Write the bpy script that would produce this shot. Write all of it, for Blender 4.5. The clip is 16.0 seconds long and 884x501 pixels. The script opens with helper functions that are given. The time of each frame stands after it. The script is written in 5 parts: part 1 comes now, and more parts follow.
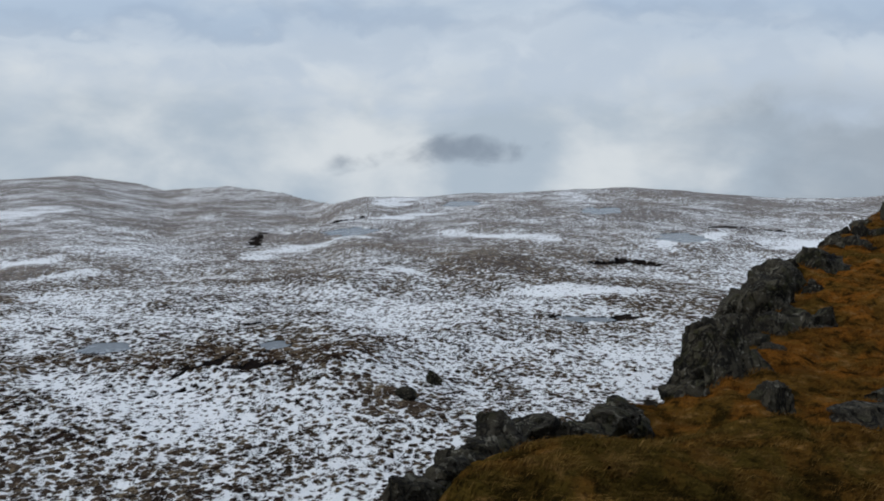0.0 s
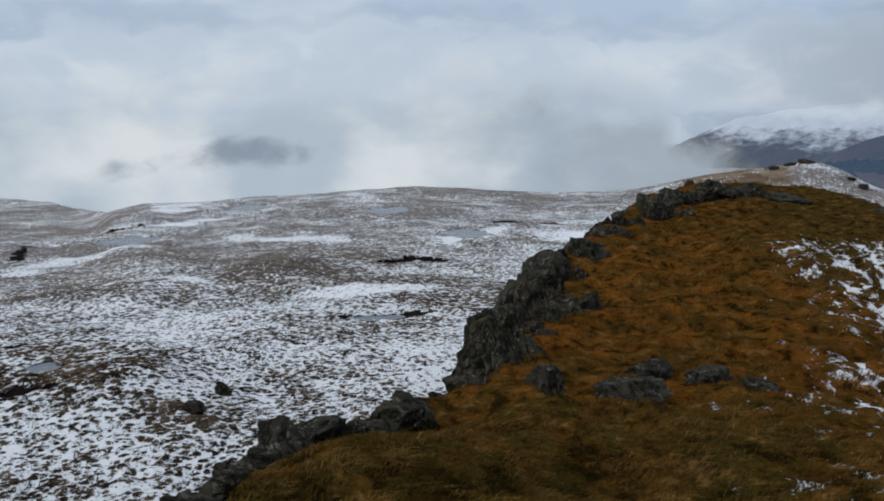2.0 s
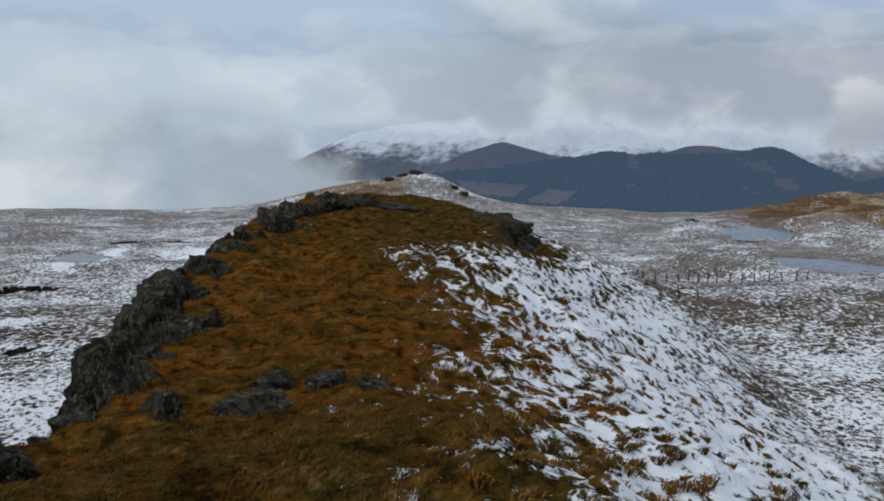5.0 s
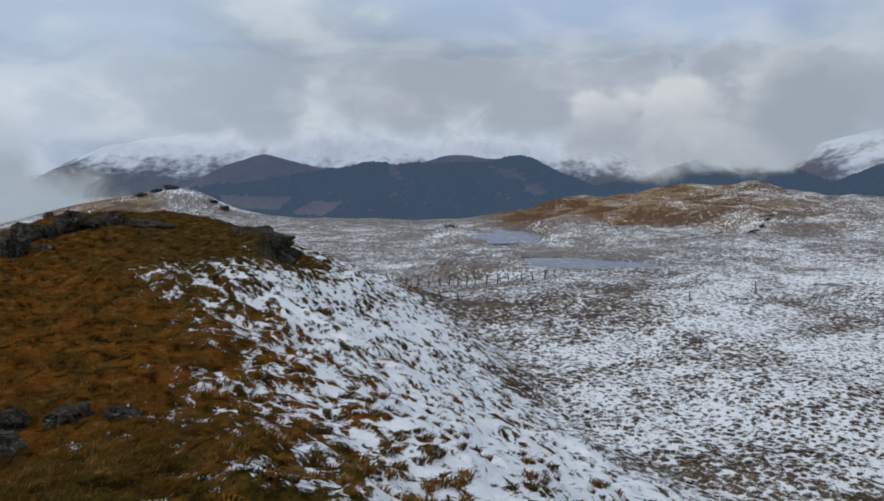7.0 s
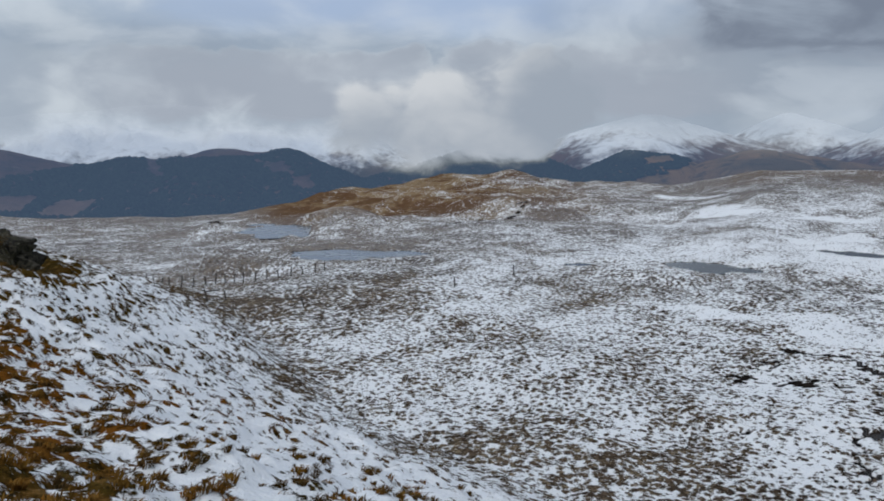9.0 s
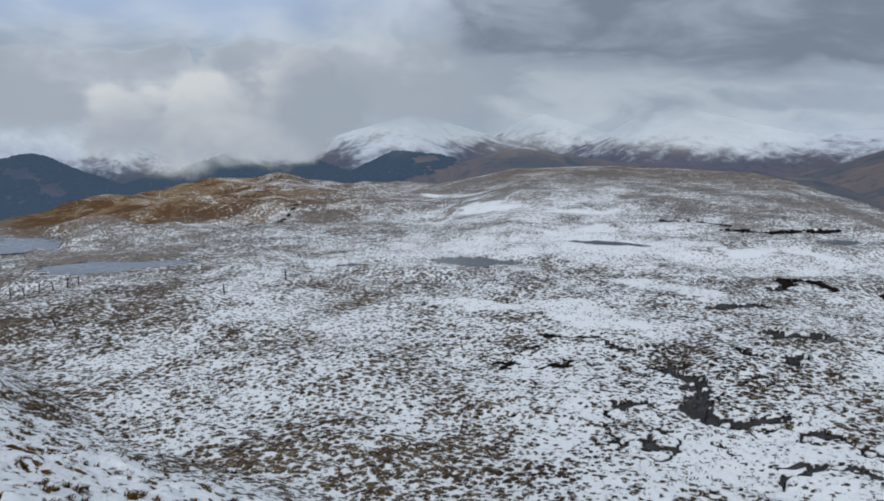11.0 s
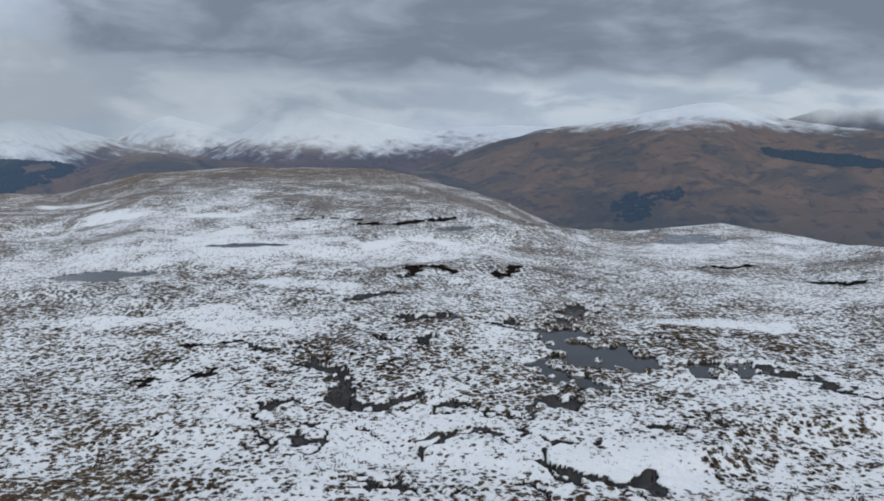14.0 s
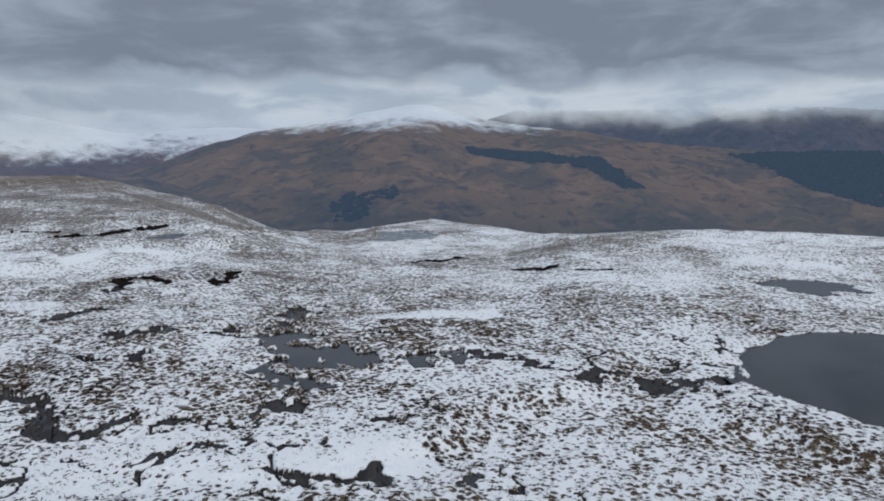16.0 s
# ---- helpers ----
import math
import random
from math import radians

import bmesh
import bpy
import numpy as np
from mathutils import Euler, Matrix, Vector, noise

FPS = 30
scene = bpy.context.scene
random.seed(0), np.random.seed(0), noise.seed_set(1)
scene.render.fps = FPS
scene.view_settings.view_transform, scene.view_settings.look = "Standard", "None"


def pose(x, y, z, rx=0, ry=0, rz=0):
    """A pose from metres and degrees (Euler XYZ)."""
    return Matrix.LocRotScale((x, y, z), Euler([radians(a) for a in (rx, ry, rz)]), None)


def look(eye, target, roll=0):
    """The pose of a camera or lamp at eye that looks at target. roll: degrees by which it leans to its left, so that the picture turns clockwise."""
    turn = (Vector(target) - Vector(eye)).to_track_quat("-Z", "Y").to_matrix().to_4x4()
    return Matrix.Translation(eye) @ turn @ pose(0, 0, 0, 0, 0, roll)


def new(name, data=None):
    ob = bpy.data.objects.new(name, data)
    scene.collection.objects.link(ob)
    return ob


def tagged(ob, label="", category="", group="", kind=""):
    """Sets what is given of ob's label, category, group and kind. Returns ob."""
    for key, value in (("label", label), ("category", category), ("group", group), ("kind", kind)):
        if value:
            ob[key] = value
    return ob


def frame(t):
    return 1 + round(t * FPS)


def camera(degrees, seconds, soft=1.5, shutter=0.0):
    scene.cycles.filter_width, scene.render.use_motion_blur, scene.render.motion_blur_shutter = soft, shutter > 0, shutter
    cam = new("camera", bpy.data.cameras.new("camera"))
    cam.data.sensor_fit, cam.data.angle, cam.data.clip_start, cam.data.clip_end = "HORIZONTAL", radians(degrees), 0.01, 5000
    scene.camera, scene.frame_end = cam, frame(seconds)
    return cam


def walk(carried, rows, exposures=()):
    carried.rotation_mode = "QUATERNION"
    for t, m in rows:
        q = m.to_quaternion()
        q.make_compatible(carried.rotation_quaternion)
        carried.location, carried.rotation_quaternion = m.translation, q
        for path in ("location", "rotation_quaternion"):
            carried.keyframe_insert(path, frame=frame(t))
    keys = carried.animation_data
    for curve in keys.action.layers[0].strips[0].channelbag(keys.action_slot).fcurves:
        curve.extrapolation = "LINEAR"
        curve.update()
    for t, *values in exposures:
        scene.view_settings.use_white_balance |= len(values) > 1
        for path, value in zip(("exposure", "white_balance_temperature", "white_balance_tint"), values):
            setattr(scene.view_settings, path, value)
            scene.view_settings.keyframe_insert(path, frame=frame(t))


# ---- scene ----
cam = camera(56.0, 16.0, soft=1.8)
PATH = [
    (0, pose(-0.390, 0.811, -0.000, 79.01, 0.53, 25.56)),
    (0.5, pose(-0.339, 0.834, -0.000, 79.07, 0.39, 22.04)),
    (1, pose(-0.283, 0.854, -0.000, 79.09, 0.34, 18.25)),
    (1.5, pose(-0.231, 0.870, -0.000, 79.07, 0.36, 14.79)),
    (2, pose(-0.174, 0.883, -0.000, 78.97, 0.37, 11.07)),
    (2.5, pose(-0.120, 0.892, -0.000, 78.82, 0.41, 7.55)),
    (3, pose(-0.055, 0.898, -0.000, 78.81, 0.24, 3.48)),
    (3.5, pose(0.013, 0.900, -0.000, 79.10, 0.05, -0.81)),
    (4, pose(0.086, 0.896, -0.000, 79.34, -0.21, -5.43)),
    (6.5, pose(0.399, 0.807, -0.000, 80.95, -0.54, -26.24)),
    (7, pose(0.455, 0.777, -0.000, 80.91, -0.48, -30.28)),
    (7.5, pose(0.505, 0.745, -0.000, 80.83, -0.42, -34.07)),
    (8, pose(0.557, 0.707, -0.000, 80.74, -0.35, -38.16)),
    (8.5, pose(0.603, 0.668, -0.000, 80.66, -0.46, -42.01)),
    (9, pose(0.649, 0.623, -0.000, 80.55, -0.61, -46.09)),
    (11.5, pose(0.821, 0.369, -0.000, 80.90, -0.31, -65.76)),
    (12, pose(0.845, 0.311, -0.000, 80.93, -0.12, -69.77)),
    (12.5, pose(0.863, 0.254, -0.000, 80.90, 0.03, -73.58)),
    (13, pose(0.880, 0.190, -0.000, 80.88, 0.17, -77.84)),
    (13.5, pose(0.891, 0.127, -0.000, 80.87, 0.35, -81.94)),
    (14, pose(0.898, 0.056, -0.000, 80.90, 0.32, -86.50)),
    (14.5, pose(0.900, -0.013, -0.000, 80.83, 0.33, -90.91)),
    (15, pose(0.895, -0.090, -0.000, 80.79, 0.33, -95.79)),
    (15.5, pose(0.885, -0.164, -0.000, 80.82, 0.40, -100.57)),
    (16, pose(0.867, -0.243, -0.000, 80.87, 0.53, -105.75)),
]
walk(cam, PATH, exposures=[(0.0, 0.0), (16.0, 0.0)])


# ---------------------------------------------------------------- nodes
class Graph:
    """Short hand for a node tree."""

    def __init__(self, tree):
        self.t = tree
        tree.nodes.clear()

    def n(self, kind, props=None, **ins):
        node = self.t.nodes.new(kind)
        for k, v in (props or {}).items():
            setattr(node, k, v)
        for k, v in ins.items():
            key = int(k[1:]) if k[0] == "i" and k[1:].isdigit() else k.replace("_", " ")
            self.put(node.inputs[key], v)
        return node

    def put(self, socket, v):
        if isinstance(v, bpy.types.NodeSocket):
            self.t.links.new(v, socket)
        elif isinstance(v, bpy.types.Node):
            self.t.links.new(v.outputs[0], socket)
        else:
            socket.default_value = v

    def math(self, op, a, b=0.0, c=0.0, clamp=False):
        return self.n("ShaderNodeMath", {"operation": op, "use_clamp": clamp}, i0=a, i1=b, i2=c).outputs[0]

    def ramp(self, v, lo, hi, a=0.0, b=1.0):
        m = self.n("ShaderNodeMapRange", {"interpolation_type": "SMOOTHSTEP"}, i0=v, i1=lo, i2=hi, i3=a, i4=b)
        return m.outputs[0]

    def mix(self, f, a, b):
        m = self.n("ShaderNodeMix", {"data_type": "RGBA"})
        self.put(m.inputs[0], f), self.put(m.inputs[6], a), self.put(m.inputs[7], b)
        return m.outputs[2]

    def noise(self, vec, scale, detail=4.0, rough=0.55, warp=0.0):
        m = self.n("ShaderNodeTexNoise", None, Vector=vec, Scale=scale, Detail=detail, Roughness=rough, Distortion=warp)
        return m.outputs[0]

    def stretch(self, vec, x, y, z):
        return self.n("ShaderNodeMapping", None, Vector=vec, Scale=(x, y, z)).outputs[0]

    def bump(self, h, strength, dist):
        return self.n("ShaderNodeBump", None, Height=h, Strength=strength, Distance=dist).outputs[0]

    def table(self, v, points):
        """Straight lines through (input, value) points; values within -10 to 10."""
        lo, hi = points[0][0], points[-1][0]
        t = self.math("DIVIDE", self.math("SUBTRACT", v, lo), hi - lo)
        m = self.n("ShaderNodeValToRGB", None, Fac=t)
        stops = m.color_ramp.elements
        for x, y in points[1:-1]:
            k = (y + 10) / 20
            stops.new((x - lo) / (hi - lo)).color = (k, k, k, 1)
        for stop, y in ((stops[0], points[0][1]), (stops[len(stops) - 1], points[-1][1])):
            k = (y + 10) / 20
            stop.color = (k, k, k, 1)
        return self.math("SUBTRACT", self.math("MULTIPLY", m.outputs[0], 20.0), 10.0)

    def attr(self, name):
        return self.n("ShaderNodeAttribute", {"attribute_name": name}).outputs["Fac"]


def rgb(r, g, b):
    return (r, g, b, 1.0)


# ---------------------------------------------------------------- world, sun
SUN_AZ, SUN_EL = 250.0, 32.0
world = bpy.data.worlds.new("sky")
scene.world = world
world.use_nodes = True
g = Graph(world.node_tree)
sky = g.n("ShaderNodeTexSky", {"sky_type": "NISHITA", "sun_disc": False, "sun_elevation": radians(SUN_EL), "sun_rotation": radians(SUN_AZ), "altitude": 500.0})
way = g.n("ShaderNodeTexCoord").outputs["Generated"]
sep = g.n("ShaderNodeSeparateXYZ", None, Vector=way)
el = sep.outputs[2]
az = g.math("ARCTAN2", sep.outputs[0], sep.outputs[1])
flat = g.stretch(way, 1.0, 1.0, 2.6)
big = g.noise(flat, 2.3, 5.0, 0.5, 0.3)
fine = g.noise(flat, 6.0, 6.0, 0.52, 0.3)
body = g.math("ADD", g.math("MULTIPLY", big, 0.7), g.math("MULTIPLY", fine, 0.3))
blue = g.n("ShaderNodeVectorMath", {"operation": "SCALE"}, i0=sky.outputs[0], Scale=0.10).outputs[0]
blue = g.mix(0.75, blue, rgb(0.40, 0.51, 0.70))
light_cloud = g.mix(g.ramp(fine, 0.38, 0.62), rgb(0.46, 0.55, 0.66), rgb(0.63, 0.70, 0.77))
veil = g.mix(g.ramp(body, 0.40, 0.55, 0.1, 1.0), blue, light_cloud)
veil = g.mix(g.ramp(az, 0.5, 0.0, 0.0, 0.45), veil, rgb(0.45, 0.55, 0.68))
# greyer heaps of cloud low over the northern hills
grey_zone = g.math("MULTIPLY", g.ramp(az, 0.0, 0.4), g.ramp(el, 0.16, 0.06))
veil = g.mix(g.math("MULTIPLY", grey_zone, g.ramp(big, 0.38, 0.54, 0.1, 0.85)), veil, g.mix(g.ramp(fine, 0.4, 0.62), rgb(0.29, 0.35, 0.42), rgb(0.45, 0.51, 0.58)))
# a dark deck of cloud over the eastern and southern hills
deck_edge = g.math("ADD", g.math("MULTIPLY", g.ramp(az, 0.95, 1.2), 0.64), g.math("MULTIPLY", g.math("SUBTRACT", body, 0.5), 1.1))
deck = g.math("MULTIPLY", g.ramp(deck_edge, 0.28, 0.5), g.ramp(g.math("ADD", el, g.math("MULTIPLY", g.math("SUBTRACT", fine, 0.5), 0.12)), 0.03, 0.075))
deck = g.math("MULTIPLY", deck, g.ramp(el, 0.75, 0.4))
dark_cloud = g.mix(g.ramp(fine, 0.34, 0.66), rgb(0.22, 0.265, 0.345), rgb(0.33, 0.39, 0.48))
tone = g.mix(g.math("MULTIPLY", deck, 0.94), veil, dark_cloud)
# open blue between the clouds in the north-east
open_sky = g.math("MULTIPLY", g.math("MULTIPLY", g.ramp(az, 0.3, 0.6), g.ramp(az, 1.14, 1.02)), g.ramp(el, 0.065, 0.115))
tone = g.mix(g.math("MULTIPLY", open_sky, g.ramp(body, 0.62, 0.45, 0.15, 0.7)), tone, rgb(0.36, 0.46, 0.65))
# thin bright overcast towards the zenith
tone = g.mix(g.math("MULTIPLY", g.ramp(el, 0.3, 0.9), 0.6), tone, rgb(0.715, 0.78, 0.88))
bg = g.n("ShaderNodeBackground", None, Color=tone, Strength=1.0)
g.n("ShaderNodeOutputWorld", None, Surface=bg)

sun = new("sun", bpy.data.lights.new("sun", "SUN"))
sun.data.energy, sun.data.angle, sun.data.color = 0.92, radians(25), (1.0, 0.96, 0.9)
a, e = radians(SUN_AZ), radians(SUN_EL)
sun.matrix_world = look((math.sin(a) * math.cos(e) * 50, math.cos(a) * math.cos(e) * 50, math.sin(e) * 50), (0, 0, 0))


# ---------------------------------------------------------------- terrain
# TERRAIN-BEGIN
def lattice(ix, iy, seed):
    h = (ix * 374761393 + iy * 668265263 + seed * 1442695041) & 0xFFFFFFFF
    h = ((h ^ (h >> 13)) * 1274126177) & 0xFFFFFFFF
    return ((h ^ (h >> 16)) & 0xFFFF) / 32767.5 - 1.0


def vnoise(x, y, seed=0):
    fx, fy = np.floor(x), np.floor(y)
    ix, iy = fx.astype(np.int64), fy.astype(np.int64)
    u, v = x - fx, y - fy
    u, v = u * u * u * (u * (u * 6 - 15) + 10), v * v * v * (v * (v * 6 - 15) + 10)
    a, b = lattice(ix, iy, seed), lattice(ix + 1, iy, seed)
    c, d = lattice(ix, iy + 1, seed), lattice(ix + 1, iy + 1, seed)
    return (a + (b - a) * u) + ((c + (d - c) * u) - (a + (b - a) * u)) * v


def fbm(x, y, octaves=4, seed=0, gain=0.5):
    s, k = 0.0, 1.0
    for o in range(octaves):
        s = s + k * vnoise(x + 17.3 * o, y - 9.1 * o, seed + o)
        x, y, k = x * 2.03, y * 2.03, k * gain
    return s


def smooth(v, lo, hi):
    t = np.clip((v - lo) / (hi - lo), 0, 1)
    return t * t * (3 - 2 * t)


# rim of the plateau: bearing, distance, angle under the eye
RIM = np.array([
    (-180, 180, -7), (-100, 300, -6.6), (-60, 400, -5.5), (-53.6, 400, -5.15), (-49.2, 400, -5.1), (-46, 380, -5.75), (-43.9, 330, -6.3), (-40.3, 290, -6.25), (-36.6, 240, -6.68), (-34, 175, -7.43), (-32.8, 150, -7.28), (-31, 150, -6.98), (-26.5, 150, -7.13),
    (-21, 150, -6.88), (-13.5, 150, -6.63), (-9.8, 150, -6.78), (-4.5, 150, -6.98), (2, 150, -6.88), (10, 150, -6.9), (17, 150, -6.8),
    (24, 150, -6.9), (32, 150, -6.75), (37, 165, -5.95), (41, 175, -5.25), (47, 190, -4.5), (50.8, 195, -4.2), (53.6, 195, -4.65),
    (61.5, 190, -4.7), (67, 190, -3.45), (73, 190, -3.2), (82, 185, -3.4), (84.2, 170, -3.8), (89.4, 140, -5.25), (94.4, 120, -7.4),
    (99.3, 140, -7.5), (105, 150, -6.9), (109.5, 130, -7.6), (114.4, 112, -7.65), (119, 110, -7.3), (132, 110, -7.4), (145, 110, -7.2)])
RIM_AZ = np.append(RIM[:, 0], 180.0)
RIM_R = np.append(RIM[:, 1], 180.0)
RIM_EL = np.append(RIM[:, 2], -7.0)


def hill(x, y, bearing, dist, height, across, along):
    b = radians(bearing)
    u = x * math.cos(b) - y * math.sin(b)
    v = x * math.sin(b) + y * math.cos(b) - dist
    return height * np.exp(-(u / across) ** 2 - (v / along) ** 2)


def benches(x, y):
    """Low peat steps that run across the slope; -1 to 1."""
    u, v = x * 0.94 - y * 0.34, x * 0.34 + y * 0.94
    north = vnoise(v / 6.5 + 0.8 * vnoise(u / 14, v / 14, 121), u / 34, 123)
    east = vnoise(x / 6.5 + 0.8 * vnoise(x / 14, y / 14, 125), y / 30, 127)
    k = smooth(np.degrees(np.arctan2(x, y)), 30, 60)
    return north + (east - north) * k


# breaks of slope in the western moor: bearing, distance; height of the lip, bearings between which it fades
LIP_FAR = ([-64, -54, -44, -37, -31, -26.6, -21, -15, -8], [68, 68, 68.5, 67, 64, 66.5, 70, 77, 84], 0.42, -4, -30)
LIP_NEAR = ([-64, -55, -50, -45, -39, -33, -29, -23], [43, 43.5, 44, 42.5, 40.8, 40.6, 43.5, 46.5], 0.34, -24, -32)


def past_lip(r, az, lip):
    """Distance beyond the lip, and how strong it is at that bearing."""
    return r - np.interp(az, lip[0], lip[1]) - 0.8 * vnoise(az / 2.3, az * 0 + 3.0, 151), smooth(-az, -lip[3], -lip[4])


def moor(x, y):
    r = np.hypot(x, y) + 1e-6
    az = np.degrees(np.arctan2(x, y))
    rim, zrim = np.interp(az, RIM_AZ, RIM_R), 0.0
    zrim = rim * np.tan(np.radians(np.interp(az, RIM_AZ, RIM_EL)))
    near = -14.0 + 0.8 * smooth(-az, 0, 40)
    t = np.clip((r - 45) / (rim - 45), 0, 1)
    z = near + (zrim - near) * (0.6 * t + 0.4 * t * t * (3 - 2 * t))
    out = np.maximum(r - rim, 0)
    z = np.where(out > 0, np.maximum(zrim * r / rim - 0.14 * out, -330 + 20 * fbm(x / 400, y / 400, 3, 5)), z)
    z = z + hill(x, y, 13.3, 152, 4.5, 8.5, 9) + hill(x, y, 8.3, 150, 3.4, 13, 12)
    knobs = smooth(az, 33, 38) * smooth(az, 66, 56) * smooth(r, 95, 130) * smooth(r, 230, 190)
    z = z + knobs * (1.5 * fbm(x / 15, y / 15, 4, 13) + 0.2)
    z = z + smooth(-az, 30, 40) * smooth(r, 70, 120) * smooth(r, 380, 300) * 0.9 * fbm(x / 40, y / 40, 4, 15)
    swell = smooth(r, 18, 40) * (1 - 0.6 * smooth(r, 100, 190))
    for lip in (LIP_FAR, LIP_NEAR):
        d, k = past_lip(r, az, lip)
        z = z + k * lip[2] * np.where(d < 0, np.exp(-(d / 6.0) ** 2), 1 - 1.7 * smooth(d, 0, 4) + 0.7 * smooth(d, 5, 24))
    z = z + swell * (0.5 * fbm(x / 26, y / 26, 3, 11) + 0.18 * fbm(x / 7, y / 7, 3, 23) + 0.28 * benches(x, y))
    return z


def ridge_edges(y):
    top = np.interp(y, [-40, -8, 0, 6, 15, 21, 28, 45, 56, 66, 74, 90], [-9, -2.4, -1.65, -3.25, -5.48, -6.35, -6.1, -6.1, -6.22, -7.5, -11, -16])
    left = np.interp(y, [-40, -10, 6, 15, 20, 27, 38, 50, 58, 66], [-6, -4, -3.3, -3.5, -2.1, -2.1, -0.1, 2.7, 5.4, 9])
    right = np.interp(y, [-10, 6, 15, 30, 39, 42, 50, 60], [1.5, 2.0, 4.5, 8, 12.5, 13.8, 13.8, 11.5])
    foot = np.interp(y, [0, 30, 45, 60], [24.5, 25, 30, 35])
    return top, left, right, foot


def grass_line(y):
    """Where the bare grass of the crest gives way to snow."""
    return np.interp(y, [0, 6, 8.6, 11.1, 15.4, 19.4, 21.3, 25.7, 29, 33, 36, 40, 44, 56], [2.0, 2.3, 2.75, 3.5, 4.6, 5.2, 5.9, 7.0, 7.0, 6.8, 8.8, 13.5, 17, 18])


def ridge_part(x, y):
    """0 on the moor, 1 on the crest; and the crest's height."""
    top, left, right, foot = ridge_edges(y)
    sl = smooth(left - x + 0.5 * fbm(x / 3, y / 3, 3, 41), -0.3, 3.6)
    t = np.clip((x - right) / (foot - right), 0, 1)
    sr = 0.75 * t + 0.25 * t * t * (3 - 2 * t)
    crag = smooth(y, 36, 40) * smooth(y, 56, 50)
    sr = np.maximum(sr, crag * 0.32 * smooth(x - right, 0, 1.6))
    part = (1 - np.maximum(sl, sr)) * smooth(y, 84, 66) * smooth(y, -60, -20)
    return part, top


# pools: bearing, distance, half width away from the eye, half width across
POOLS = [
    (135, 51, 8.6, 8.4), (129.7, 78, 3.3, 3.8), (103, 125, 6.5, 4.6), (64.2, 78.5, 2.4, 4.2), (73.4, 90, 1.7, 4.0), (87.4, 101, 2.2, 2.4),
    (56, 80, 1.0, 1.5), (34.9, 116, 6.5, 5.8), (40.4, 85, 3.0, 7.0), (-47.9, 47.5, 1.1, 1.4), (-9.5, 88, 3.0, 2.4),
    (-14.5, 116, 3.2, 3.0), (-24.3, 131, 3.5, 3.2), (-37.2, 42, 0.8, 0.8), (-15.8, 50.5, 0.6, 1.5), (-32.0, 100, 3.0, 3.0)]
# boggy flats with islands: half width, then points
BOGS = [
    (2.3, (54.5, -4.2), (51.0, -4.6), (47.5, -4.6), (45.0, -4.6)), (1.5, (49.5, -7.3), (46.3, -9.5), (45.8, -12.1)), (0.8, (54.5, -3.6), (56.2, -1.0)),
    (1.1, (54.0, -4.4), (58.5, -4.8), (63.5, -6.0), (67.0, -7.5)), (0.5, (44.0, -5.4), (41.0, -5.0), (40.0, -3.8)), (0.7, (46.4, -12.0), (46.6, -15.6))]
# wind-packed snow: half width, then points
DRIFTS_WEST = [
    (1.0, (-51.6, 64.7), (-51.9, 74.9), (-47.4, 78.0)), (0.9, (-60.5, 48.3), (-58.4, 51.1)), (4.5, (-117.9, 86.6), (-127.8, 102.7)), (0.7, (-68.2, 49.8), (-68.2, 52.7)),
    (2.0, (-64.7, 113.6), (-67.4, 124.1)), (1.2, (-56.5, 99.1), (-54.6, 105.6)), (1.1, (-17.5, 56.3), (-13.1, 56.3)), (0.7, (-50.1, 51.7), (-51.2, 49.2)),
    (1.2, (-40.1, 85.9), (-28.4, 79.8)), (1.2, (-4.6, 92.7), (-0.4, 97.5)), (0.9, (-37.1, 57.4), (-31.2, 58.3)), (1.0, (-15.0, 80.4), (-12.1, 89.9))]
DRIFTS_EAST = [
    (1.6, (115.7, 55.9), (112.5, 50.7)), (1.8, (109.4, 40.0), (111.7, 34.9)), (1.3, (90.2, 32.3), (96.0, 29.3)), (1.0, (88.9, 13.8), (92.7, 6.4)),
    (1.3, (67.7, 16.7), (67.2, 11.3)), (1.0, (55.7, 28.0), (54.3, 23.3)), (1.2, (57.0, 22.7), (54.4, 17.0)), (1.6, (137.0, 75.2), (134.9, 66.3)), (1.6, (60.0, -12.0), (58.0, -20.0)), (1.3, (33.6, -3.6), (33.4, -5.4))]


# old track and rills down the eastern hill: half width, then points
TRACKS = [
    (0.9, (154.4, 15.9), (143.0, 10.0), (126.7, 5.6), (115.3, -0.8), (113.0, -5.8)), (0.8, (139.4, 1.8), (127.7, -2.4), (114.5, -6.4)),
    (0.7, (132.3, 7.6), (120.5, 0.7), (112.4, -3.6)), (0.8, (143.9, 74.2), (136.3, 63.6), (130.7, 56.8))]
